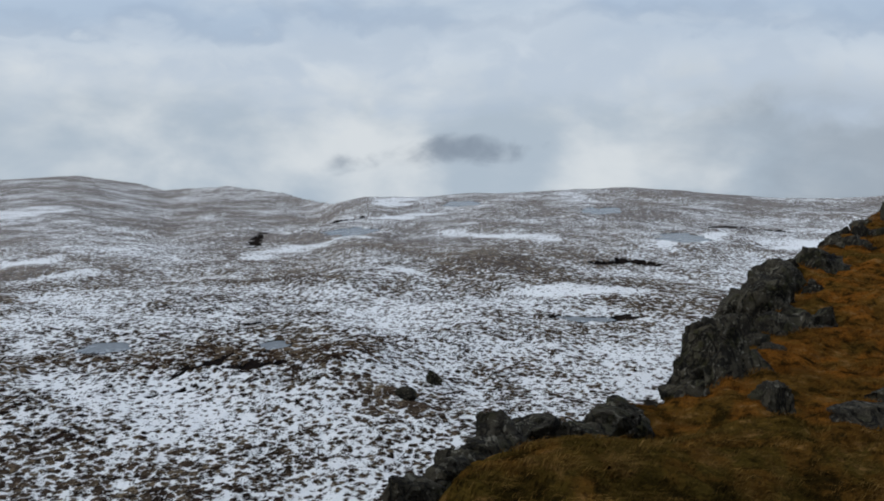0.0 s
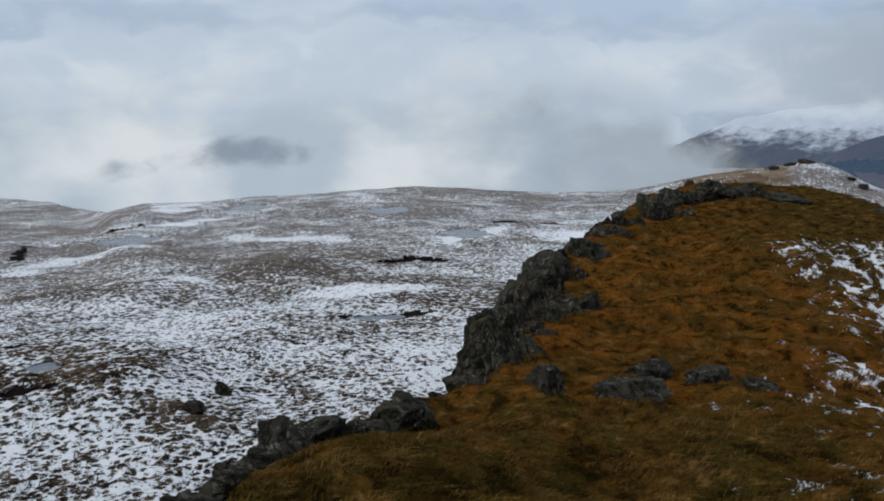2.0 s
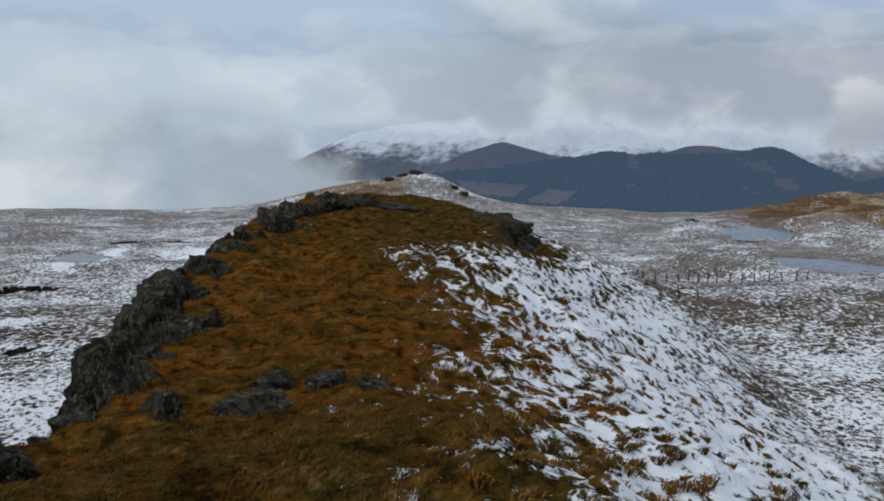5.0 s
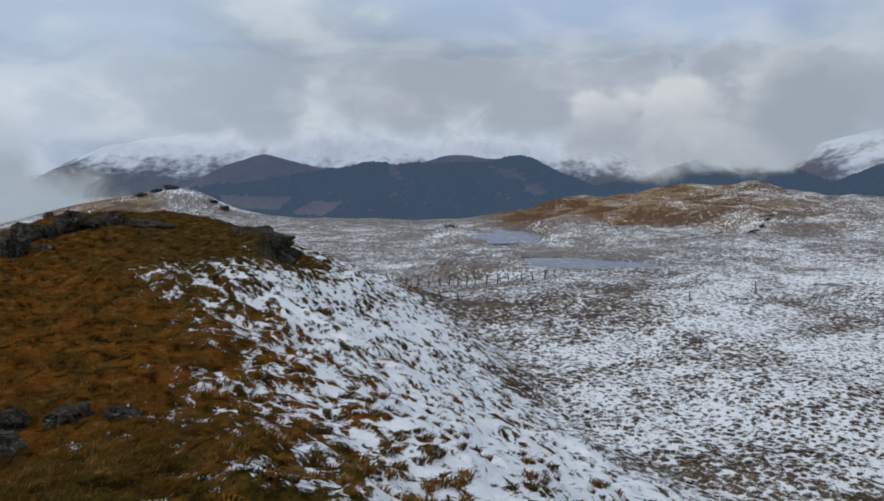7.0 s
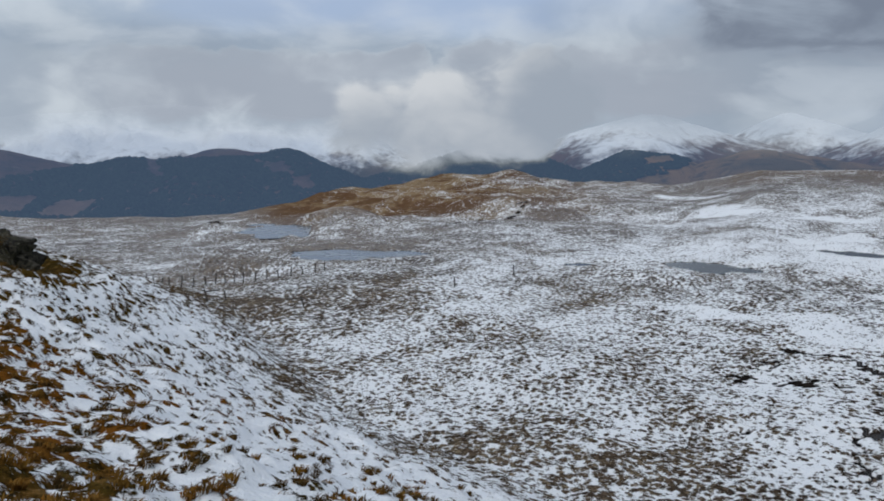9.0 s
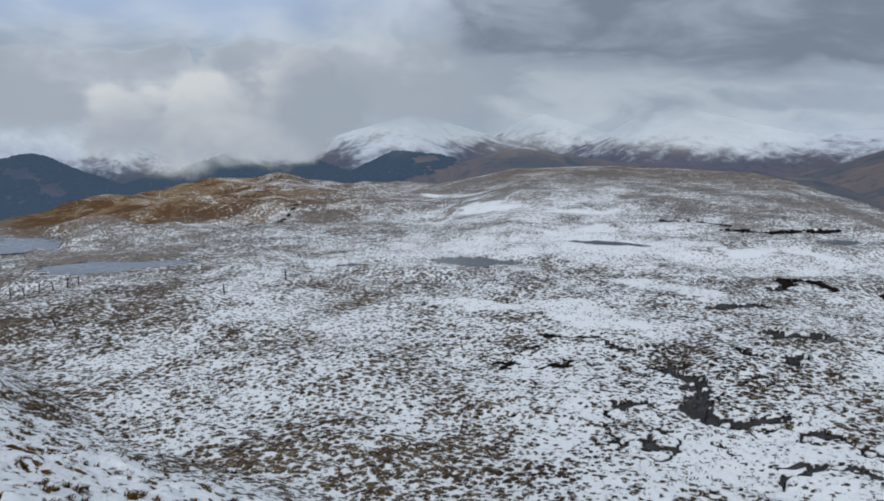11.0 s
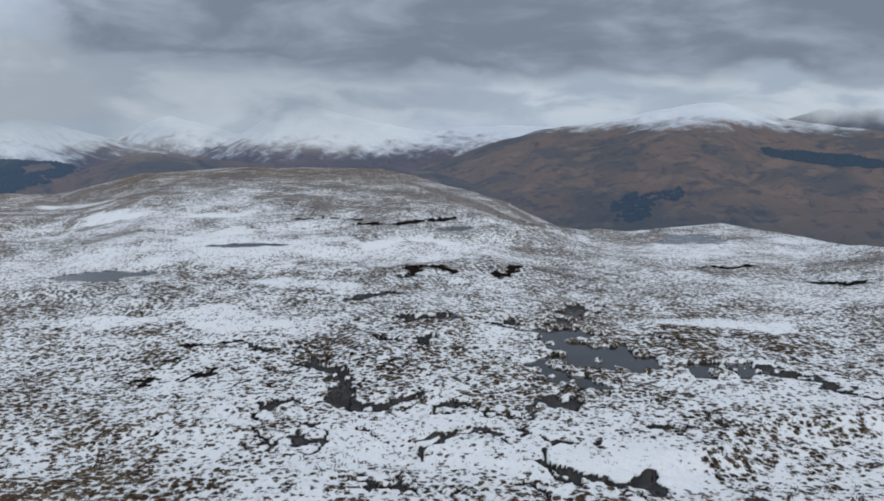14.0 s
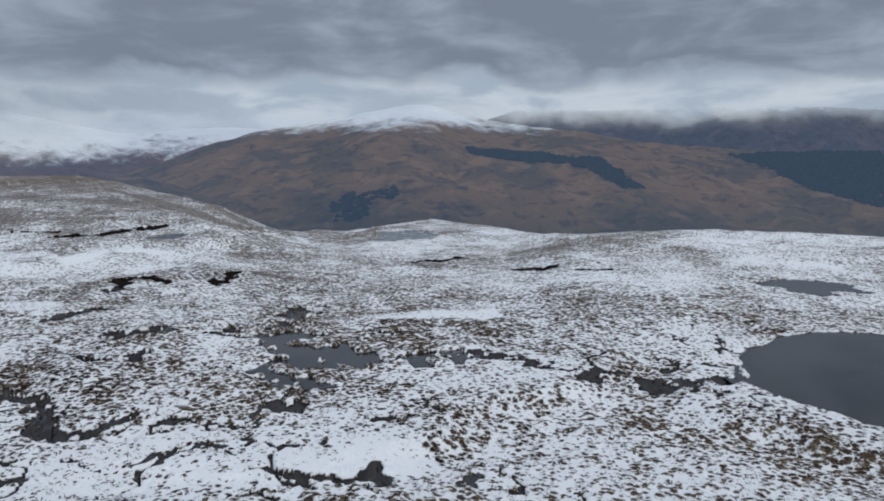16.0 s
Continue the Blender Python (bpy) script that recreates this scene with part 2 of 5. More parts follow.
# peat channels: half width, depth, then points
HAGS_EAST = [
    (0.40, 0.35, (37.3, -27.0), (38.4, -23.0), (40.5, -19.8), (42.7, -17.7), (44.9, -15.4), (46.1, -12.7)),
    (0.34, 0.35, (45.3, 10.3), (45.3, 9.1), (42.4, 7.5), (40.1, 7.4), (39.0, 6.1), (39.3, 4.5), (40.6, 3.6)),
    (0.28, 0.35, (32.5, -2.2), (31.3, -3.6), (31.2, -5.4), (32.9, -6.7), (30.1, -6.3)),
    (0.12, 0.3, (34.6, -0.6), (36.2, 1.2), (35.5, 4.1), (36.4, 5.9)), (0.10, 0.3, (29.7, -8.4), (30.0, -10.6)),
    (0.35, 0.9, (50.2, 7.3), (49.2, 3.9), (50.6, 4.0)), (0.12, 0.3, (52.9, -2.3), (54.5, 0.5)), (0.12, 0.3, (42.0, -4.0), (38.5, -2.0), (36.0, -0.8)), (0.10, 0.3, (41.5, -20.5), (44.0, -22.5), (46.5, -22.0))]
HAGS_FAR_EAST = [
    (0.32, 0.8, (71.5, 7.8), (76.3, 7.9), (77.9, 5.5), (75.3, 3.0)), (0.28, 0.6, (75.0, -0.3), (79.6, -2.4)), (0.5, 0.5, (104, 25.5), (108.6, 22.6), (106.0, 17.2)),
    (0.5, 0.5, (101.4, 16.7), (101.0, 10.5), (110.0, 6.3)), (0.4, 0.5, (62.2, 10.7), (65.2, 7.6)), (0.4, 0.6, (55.1, 5.8), (56.3, 3.5)),
    (0.5, 0.5, (119.5, -24.8), (114.0, -27.1)), (0.32, 0.4, (88.9, -21.6), (87.9, -23.7), (88.4, -26.5)), (0.3, 0.3, (78.5, -30), (75.5, -31.8)), (0.3, 0.3, (71.9, -33.5), (70.5, -36.5)),
    (0.06, 0.2, (43.5, 19.2), (44.2, 17.2), (45.4, 15.4)), (0.07, 0.2, (49.4, 18.9), (50.0, 15.8), (49.1, 13.5))]
HAGS_NORTH = [
    (0.12, 0.3, (79.8, 75.8), (84.6, 74.4), (89.2, 73.1), (104.1, 81.4), (111.3, 80.8)), (0.7, 0.6, (71.0, 119.0), (70.2, 114.0)), (0.13, 0.4, (-26.9, 28.6), (-26.0, 30.7)), (0.2, 0.5, (-24.8, 30.0), (-23.2, 31.0)), (0.16, 0.4, (-32.2, 39.0), (-29.5, 39.4), (-27.0, 40.7)),
    (0.15, 0.25, (-56.5, 70.5), (-62.0, 79.0), (-62.5, 85)), (0.8, 0.7, (-65.6, 97.5), (-59.8, 97.2)), (0.4, 0.6, (-17.9, 68.9), (-16.4, 70.4), (-14.3, 69.5)),
    (0.45, 0.6, (-15.3, 99.6), (-9.6, 103.0), (-5.5, 100.6)), (0.2, 0.3, (-15.9, 48.1), (-13.2, 48.2), (-11.0, 50.5)), (0.2, 0.5, (-26.3, 26.4), (-25.3, 27.2))]


def polar(x, y, bearing, dist):
    b = radians(bearing)
    return x * math.sin(b) + y * math.cos(b) - dist, x * math.cos(b) - y * math.sin(b)


def pool_level(bearing, dist):
    b = radians(bearing)
    return float(moor(np.array([dist * math.sin(b)]), np.array([dist * math.cos(b)]))[0]) - 0.1


BOG_LEVEL = pool_level(97, 47.5)


def from_line(x, y, pts):
    """Distance from a bent line."""
    best = np.full(x.shape, 1e3)
    for (x0, y0), (x1, y1) in zip(pts, pts[1:]):
        t = np.clip(((x - x0) * (x1 - x0) + (y - y0) * (y1 - y0)) / ((x1 - x0) ** 2 + (y1 - y0) ** 2), 0, 1)
        best = np.minimum(best, np.hypot(x - x0 - t * (x1 - x0), y - y0 - t * (y1 - y0)))
    return best


def drifted(x, y):
    """1 where the wind has packed the snow deep."""
    px, py = x + 1.6 * fbm(x / 4.5, y / 4.5, 3, 161), y + 1.6 * fbm(x / 4.5, y / 4.5, 3, 163)
    res = np.zeros_like(x)
    for half, *pts in DRIFTS_WEST + DRIFTS_EAST:
        d = from_line(px, py, pts)
        res = np.maximum(res, smooth(half - d, -0.9 - 0.4 * half, 0.3))
    return res


def wet_ground(x, y, z):
    """Pools, boggy flats and peat channels cut into the moor; also how bare and dark the peat is."""
    shape = z.shape
    x, y, z = x.ravel(), y.ravel(), z.ravel().copy()
    peat = np.zeros_like(z)
    for bearing, dist, a, b in POOLS:
        v, u = polar(x, y, bearing, dist)
        k = np.where(np.hypot(v / (a + 5), u / (b + 5)) < 1.3)[0]
        d = 1 - np.hypot(v[k] / a, u[k] / b) + (0.34 + 0.1 * (b < 2)) * (1 - 0.8 * (a > 8)) * fbm(x[k] / (0.8 + 0.3 * b), y[k] / (0.8 + 0.3 * b), 4, 91)
        dm = d * min(a, b)
        level = pool_level(bearing, dist)
        w = smooth(dm, -2.2, -0.1)
        z[k] = z[k] + np.maximum(level + 0.1 - z[k], 0) * smooth(dm, -5.5, -3.2)
        z[k] = z[k] + (level + 0.07 - z[k]) * w - 0.4 * smooth(dm, -0.12, 0.25)
        peat[k] = np.maximum(peat[k], 0.75 * smooth(dm, -0.22, 0.05))
    k = np.where((x > 30) & (x < 76) & (y > -28) & (y < 12))[0]
    px, py = x[k] + 0.8 * fbm(x[k] / 2.2, y[k] / 2.2, 4, 95), y[k] + 0.8 * fbm(x[k] / 2.2, y[k] / 2.2, 4, 96)
    d = np.full(len(k), -99.0)
    for half, *pts in BOGS:
        d = np.maximum(d, half - from_line(px, py, pts))
    r = np.hypot(x[k], y[k])
    # past the pool the wet ground follows the slope
    level = np.where(r < 57, BOG_LEVEL, np.minimum(BOG_LEVEL, z[k] - 0.05))
    w = smooth(d, -0.7, 0.2)
    dry = fbm(x[k] / 1.25, y[k] / 1.25, 3, 97, 0.4) + 0.2 * vnoise(x[k] / 0.45, y[k] / 0.45, 99) - 0.5 * smooth(d, -0.2, 1.6) + 0.43
    lumps = level - 0.2 + 0.40 * smooth(dry, 0.0, 0.28)
    z[k] = z[k] + np.maximum(level + 0.10 - z[k], 0) * smooth(d, -9, -6) * smooth(r, 60, 57)
    z[k] = z[k] + (lumps - z[k]) * w
    peat[k] = np.maximum(peat[k], w * smooth(level + 0.06 - z[k], 0, 0.1))
    for half, depth, *pts in HAGS_EAST + HAGS_FAR_EAST + HAGS_NORTH:
        q = np.array(pts)
        k = np.where((x > q[:, 0].min() - 4) & (x < q[:, 0].max() + 4) & (y > q[:, 1].min() - 4) & (y < q[:, 1].max() + 4))[0]
        px, py = x[k] + 0.7 * fbm(x[k] / 2.1, y[k] / 2.1, 4, 101, 0.6), y[k] + 0.7 * fbm(x[k] / 2.1, y[k] / 2.1, 4, 103, 0.6)
        best = from_line(px, py, pts)
        reach = min(1.0, max(0.15, (math.hypot(*pts[0]) - 35) / 35))
        width = half * (1.25 + 0.8 * fbm(px / 1.5, py / 1.5, 3, 107))
        isle = smooth(fbm(x[k] / 0.6, y[k] / 0.6, 2, 109), 0.5, 0.8) * (half > 0.15) * (half < 0.42) * (depth < 0.4)
        c = smooth(width - best, -0.1, 0.35) * (1 - isle)
        z[k] -= depth * c
        peat[k] = np.maximum(peat[k], smooth(width - best, -0.42 * reach, 0.08 - 0.2 * reach) * (1 - 0.8 * isle))
    # a web of narrow cracks in the eastern peat
    r, az = np.hypot(x, y), np.degrees(np.arctan2(x, y))
    k = np.where((r > 24) & (r < 75) & (az > 55) & (az < 138))[0]
    where = smooth(r[k], 24, 30) * smooth(r[k], 72, 50) * smooth(az[k], 58, 76) * smooth(az[k], 136, 124)
    where = where * smooth(fbm(x[k] / 9, y[k] / 9, 3, 111), -0.2, 0.35)
    line = np.abs(fbm(x[k] / 4.2, y[k] / 4.2, 4, 113, 0.55))
    c = smooth(0.09 * where - line, 0.0, 0.05)
    z[k] -= 0.25 * c
    peat[k] = np.maximum(peat[k], smooth(0.095 * where - line, 0.0, 0.035))
    return z.reshape(shape), peat.reshape(shape)


def hummocks(x, y):
    """Grassy humps of the crest and its snowy side."""
    return fbm(x / 0.7 + 0.4 * vnoise(x / 2, y / 2, 135), y / 0.7, 2, 131)


def mounds(x, y):
    """Low grassy mounds; about 0 to 1.2."""
    u, v = x + 0.35 * vnoise(x / 1.1, y / 1.1, 171), y + 0.35 * vnoise(x / 1.1, y / 1.1, 173)
    return 0.6 + 0.42 * vnoise(u / 1.1, v / 0.7, 175) + 0.26 * vnoise(u / 0.5, v / 0.34, 177)


def terrain(x, y):
    return wet_ground(x, y, dry_ground(x, y))[0]


def dry_ground(x, y):
    m = moor(x, y)
    k, top = ridge_part(x, y)
    rough = 0.20 * fbm(x / 3.1, y / 3.1, 3, 61) + 0.16 * fbm(x / 1.3, y / 0.9, 3, 67)
    top = top - 0.8 * np.exp(-((x + 3.5) / 1.4) ** 2 - ((y - 13.3) / 2.6) ** 2)
    return m + (top - m) * k + (rough + 0.05 * hummocks(x, y) + 0.26 * (mounds(x, y) - 0.6) * smooth(np.hypot(x, y), 60, 30)) * smooth(k, 0.02, 0.3) * smooth(np.hypot(x, y), 2, 6) + 0.05 * hummocks(x, y) * (1 - smooth(k, 0.02, 0.3)) * smooth(np.hypot(x, y), 90, 60)
# TERRAIN-END


# ---------------------------------------------------------------- materials
def material(name):
    m = bpy.data.materials.new(name)
    m.use_nodes = True
    gr = Graph(m.node_tree)
    return m, gr


def finish(gr, color, rough=0.9, normal=None, spec=0.2, metal=0.0):
    b = gr.n("ShaderNodeBsdfPrincipled", None, Base_Color=color, Roughness=rough, Metallic=metal)
    gr.put(b.inputs["Specular IOR Level"], spec)
    if normal is not None:
        gr.put(b.inputs["Normal"], normal)
    gr.n("ShaderNodeOutputMaterial", None, Surface=b)


def rock_color(gr, p, k=1.0):
    grain, patch = gr.noise(p, 9.0 * k, 6.0, 0.7, 0.3), gr.noise(p, 1.6 * k, 5.0, 0.65, 0.6)
    spots = gr.noise(p, 5.0 * k, 6.0, 0.7, 1.2)
    seam = gr.noise(gr.stretch(p, 1.0, 0.6, 0.35), 3.0 * k, 5.0, 0.6, 1.0)
    seam = gr.ramp(gr.math("ABSOLUTE", gr.math("SUBTRACT", seam, 0.5)), 0.0, 0.05)
    c = gr.mix(gr.ramp(patch, 0.35, 0.65), rgb(0.018, 0.015, 0.010), rgb(0.078, 0.067, 0.045))
    c = gr.mix(gr.ramp(grain, 0.45, 0.7, 0, 0.6), c, rgb(0.095, 0.086, 0.068))
    c = gr.mix(gr.ramp(spots, 0.56, 0.62, 0, 0.8), c, rgb(0.225, 0.21, 0.165))
    c = gr.mix(gr.ramp(gr.noise(p, 2.2 * k, 3.0, 0.5, 0.4), 0.50, 0.64, 0, 0.7), c, rgb(0.040, 0.038, 0.014))
    c = gr.mix(gr.ramp(seam, 1.0, 0.0, 0, 0.8), c, rgb(0.006, 0.006, 0.006))
    h = gr.math("ADD", gr.math("MULTIPLY", grain, 0.5), gr.math("ADD", gr.math("MULTIPLY", patch, 1.0), gr.math("MULTIPLY", seam, 0.6)))
    return c, h


def crest_color(gr, p):
    """Hill grass of the crest: rust, gold and olive in uneven patches, with hollow shade painted dark."""
    mid, clump, tuft = gr.noise(p, 0.33, 4.0, 0.6, 0.6), gr.noise(p, 0.9, 4.0, 0.6, 0.5), gr.noise(gr.stretch(p, 0.9, 1.1, 1.0), 2.4, 6.0, 0.68, 0.1)
    y = gr.n("ShaderNodeSeparateXYZ", None, Vector=p).outputs[1]
    near = gr.ramp(gr.math("ADD", y, gr.math("MULTIPLY", gr.math("SUBTRACT", mid, 0.5), 12.0)), 18.0, 13.0)
    rust = gr.mix(gr.ramp(clump, 0.42, 0.58), rgb(0.178, 0.066, 0.011), rgb(0.110, 0.054, 0.011))
    olive = gr.mix(gr.ramp(clump, 0.42, 0.58), rgb(0.098, 0.050, 0.011), rgb(0.060, 0.042, 0.009))
    c = gr.mix(gr.ramp(mid, 0.50, 0.62, 0.0, 0.65), gr.mix(gr.math("MULTIPLY", near, 0.85), rust, olive), olive)
    x = gr.n("ShaderNodeSeparateXYZ", None, Vector=p).outputs[0]
    c = gr.mix(gr.math("MULTIPLY", gr.math("MULTIPLY", gr.ramp(x, 3.0, 9.0), gr.ramp(y, 24.0, 34.0)), 0.75), c, rgb(0.062, 0.043, 0.012))
    # near-black flecks paint the shade of hollows between tufts
    c = gr.mix(gr.ramp(tuft, 0.50, 0.38, 0.0, 0.88), c, rgb(0.014, 0.010, 0.003))
    c = gr.mix(gr.ramp(tuft, 0.54, 0.68, 0.0, 0.85), c, rgb(0.24, 0.13, 0.043))
    return c


def ground_material():
    m, gr = material("snowy moor grass")
    p = gr.n("ShaderNodeTexCoord").outputs["Object"]
    wet, ridge, peat, snowy, brown = gr.attr("wet"), gr.attr("ridge"), gr.attr("peat"), gr.attr("snowy"), gr.attr("brown")
    stone, crest, heather, drift = gr.attr("rock"), gr.attr("crest"), gr.attr("heather"), gr.attr("drift")
    far = gr.attr("far")

    def away(v, k):
        return gr.math("MULTIPLY", gr.math("SUBTRACT", v, 0.5), k)

    def total(*terms):
        res = terms[0]
        for term in terms[1:]:
            res = gr.math("ADD", res, term)
        return res

    def tussocks(vec, scale):
        v = gr.n("ShaderNodeTexVoronoi", {"feature": "F1"}, Vector=vec, Scale=scale, Randomness=1.0)
        return v.outputs["Distance"], gr.n("ShaderNodeSeparateColor", None, Color=v.outputs["Color"]).outputs

    jitter = gr.n("ShaderNodeTexNoise", None, Vector=p, Scale=4.5, Detail=4.0).outputs[1]
    bent = gr.n("ShaderNodeVectorMath", {"operation": "ADD"}, i0=p, i1=gr.n("ShaderNodeVectorMath", {"operation": "SCALE"}, i0=jitter, Scale=0.30).outputs[0]).outputs[0]
    near_d, cell = tussocks(bent, 3.3)
    hump_d, hump = tussocks(gr.stretch(bent, 1.7, 0.95, 1.4), 1.9)
    tuft = gr.noise(p, 2.3, 4.0, 0.62, 0.5)
    fleck = gr.noise(p, 7.0, 5.0, 0.7, 0.2)
    grit = gr.noise(p, 16.0, 4.0, 0.65, 0.3)
    clump = gr.noise(p, 0.8, 4.0, 0.6, 0.3)
    mid = gr.noise(p, 0.33, 4.0, 0.6, 0.6)
    wide = gr.noise(p, 0.09, 5.0, 0.6, 0.5)
    # faded moor grass: pale straw, brown and grey-green tussocks
    straw = gr.mix(gr.ramp(total(away(clump, 1.0), away(cell[0], 0.25)), -0.15, 0.15), rgb(0.145, 0.103, 0.070), rgb(0.295, 0.228, 0.150))
    straw = gr.mix(gr.ramp(cell[1], 0.72, 0.80, 0.0, 0.75), straw, rgb(0.070, 0.052, 0.036))
    straw = gr.mix(gr.ramp(fleck, 0.56, 0.42, 0.0, 0.8), straw, rgb(0.040, 0.030, 0.023))
    dark = gr.mix(gr.ramp(tuft, 0.4, 0.6), rgb(0.034, 0.021, 0.016), rgb(0.012, 0.009, 0.008))
    straw = gr.mix(gr.math("MULTIPLY", heather, gr.ramp(total(cell[2], away(clump, 0.8)), 0.15, 0.75, 1.0, 0.25)), straw, dark)
    rust = crest_color(gr, p)
    rust = gr.mix(gr.ramp(grit, 0.50, 0.36, 0.0, 0.6), rust, rgb(0.02, 0.014, 0.006))
    grass = gr.mix(ridge, straw, rust)
    tan = gr.mix(gr.ramp(total(wide, away(clump, 0.4)), 0.42, 0.58), rgb(0.130, 0.068, 0.034), rgb(0.29, 0.200, 0.115))
    grass = gr.mix(gr.math("MULTIPLY", brown, 0.85), grass, tan)
    # farther off the grass mixes towards pale grey, less so on the brown ground
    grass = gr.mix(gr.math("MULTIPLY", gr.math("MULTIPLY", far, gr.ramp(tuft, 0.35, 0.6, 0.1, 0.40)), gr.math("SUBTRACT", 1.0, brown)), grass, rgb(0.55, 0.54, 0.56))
    # snow lies between the tussocks
    cover = total(gr.math("SUBTRACT", near_d, 0.52), away(cell[0], 0.26), away(fleck, 1.15), away(grit, 0.8), away(clump, 0.30), away(mid, 0.50), away(wide, 0.7), gr.math("MULTIPLY", far, total(away(mid, 0.55), away(wide, 0.3), -0.03)))
    hump_cover = total(gr.math("SUBTRACT", hump_d, 0.50), away(hump[0], 0.34), away(fleck, 1.4), away(grit, 1.0), away(clump, 0.7), away(mid, 0.3))
    cover = total(gr.math("MULTIPLY", cover, gr.math("SUBTRACT", 1.0, crest)), gr.math("MULTIPLY", hump_cover, crest), away(snowy, 2.3), gr.math("MULTIPLY", drift, 0.42))
    snow = gr.ramp(cover, -0.12, 0.10)
    white = gr.mix(gr.ramp(fleck, 0.35, 0.65), rgb(0.87, 0.885, 0.91), rgb(0.94, 0.945, 0.95))
    color = gr.mix(snow, grass, white)
    soil = gr.mix(gr.ramp(tuft, 0.35, 0.65), rgb(0.008, 0.007, 0.007), rgb(0.025, 0.019, 0.016))
    color = gr.mix(gr.ramp(peat, 0.35, 0.6), color, soil)
    stone_color, _ = rock_color(gr, p)
    color = gr.mix(stone, color, stone_color)
    h = total(gr.math("MULTIPLY", tuft, 0.5), gr.math("MULTIPLY", clump, 0.6), gr.math("MULTIPLY", gr.math("SUBTRACT", 1.0, snow), 0.22), gr.math("MULTIPLY", grit, 0.12))
    h = gr.math("MULTIPLY", h, gr.ramp(peat, 0.3, 0.7, 1.0, 0.1))
    finish(gr, color, gr.ramp(wet, 0.4, 0.9, 0.85, 0.16), gr.bump(h, 0.8, 0.5), gr.ramp(wet, 0.4, 0.9, 0.0, 0.45))
    return m


def hill_material(name, low, mid, snow_z, soft, valley=(0.055, 0.058, 0.034)):
    m, gr = material(name)
    p = gr.n("ShaderNodeTexCoord").outputs["Object"]
    z = gr.n("ShaderNodeSeparateXYZ", None, Vector=p).outputs[2]
    wide, fine = gr.noise(p, 0.0035, 6.0, 0.62, 0.3), gr.noise(p, 0.02, 6.0, 0.65, 0.4)
    gully = gr.noise(gr.stretch(p, 1.0, 1.0, 0.15), 0.012, 5.0, 0.6, 0.2)
    base = gr.mix(gr.ramp(wide, 0.42, 0.58), rgb(*low), rgb(*mid))
    base = gr.mix(gr.ramp(fine, 0.50, 0.64, 0, 0.7), base, rgb(0.035, 0.034, 0.026))
    base = gr.mix(gr.ramp(gully, 0.54, 0.64, 0, 0.5), base, rgb(*[1.5 * c for c in low]))
    base = gr.mix(gr.ramp(z, -190.0, -300.0, 0, 0.55), base, rgb(*valley))
    line = gr.math("ADD", z, gr.math("MULTIPLY", gr.math("SUBTRACT", gr.math("ADD", gr.math("MULTIPLY", wide, 1.3), gr.math("MULTIPLY", gully, 0.7)), 1.0), 1.6 * soft))
    line = gr.math("ADD", line, gr.math("MULTIPLY", gr.math("SUBTRACT", fine, 0.5), 1.6 * soft))
    snow = gr.ramp(line, snow_z - soft * 0.5, snow_z + soft * 0.5)
    color = gr.mix(gr.math("MULTIPLY", snow, 0.95), base, rgb(0.84, 0.87, 0.90))
    finish(gr, color, 0.95, gr.bump(gr.math("ADD", fine, wide), 0.5, 25.0), 0.05)
    return m


GROUND = ground_material()


# ---------------------------------------------------------------- ground sheet
def grid_mesh(name, P, closed=False):
    rows, cols = P.shape[:2]
    i = np.arange(rows - 1)[:, None] * cols + np.arange(cols - 1)[None, :]
    quads = np.stack([i, i + 1, i + 1 + cols, i + cols], -1).reshape(-1, 4)
    if closed:
        k = np.arange(rows - 1) * cols
        quads = np.concatenate([quads, np.stack([k + cols - 1, k, k + cols, k + 2 * cols - 1], -1)])
    me = bpy.data.meshes.new(name)
    me.vertices.add(rows * cols)
    me.vertices.foreach_set("co", P.reshape(-1).astype(np.float32))
    me.loops.add(quads.size)
    me.loops.foreach_set("vertex_index", quads.reshape(-1).astype(np.int32))
    me.polygons.add(len(quads))
    me.polygons.foreach_set("loop_start", np.arange(0, quads.size, 4, dtype=np.int32))
    me.polygons.foreach_set("use_smooth", np.ones(len(quads), dtype=bool))
    me.update(calc_edges=True)
    return me


def add_mask(me, name, values):
    me.attributes.new(name, "FLOAT", "POINT").data.foreach_set("value", values.reshape(-1).astype(np.float32))


bearings = np.concatenate([np.arange(-62, 78, 0.3), np.arange(78, 112, 0.17), np.arange(112, 138, 0.22), np.arange(138, 142, 0.3), np.arange(142, 298, 2.0)])
radii = np.concatenate([[0.001], np.geomspace(0.2, 3, 14)[:-1], np.geomspace(3, 24, 170)[:-1], np.geomspace(24, 130, 430)[:-1], np.geomspace(130, 420, 100)[:-1], np.geomspace(420, 4900, 50)])
B, RR = np.meshgrid(np.radians(bearings), radii)
GX, GY = RR * np.sin(B), RR * np.cos(B)
AZ = np.degrees(B)
GZ, PEAT = wet_ground(GX, GY, dry_ground(GX, GY))
me = grid_mesh("ground", np.stack([GX, GY, GZ], -1), closed=True)
part_k, _ = ridge_part(GX, GY)
_, left_, right_, _ = ridge_edges(GY)
snow_line = grass_line(GY)
ridge_mask = smooth(part_k, 0.05, 0.35) * (1 - 0.55 * smooth(GX - snow_line, 6, 16))
snowy = 0.505 + 0.05 * fbm(GX / 22, GY / 22, 3, 81) + 0.05 * vnoise(GX / 6, GY / 2.5, 85) - 0.055 * smooth(benches(GX, GY), -0.1, 0.6) + 0.02 + 0.035 * smooth(np.degrees(B), 45, 80) - 0.03 * smooth(RR, 70, 150) - 0.035 * smooth(-np.degrees(B), -5, 25) + 0.02 * smooth(RR, 60, 90)
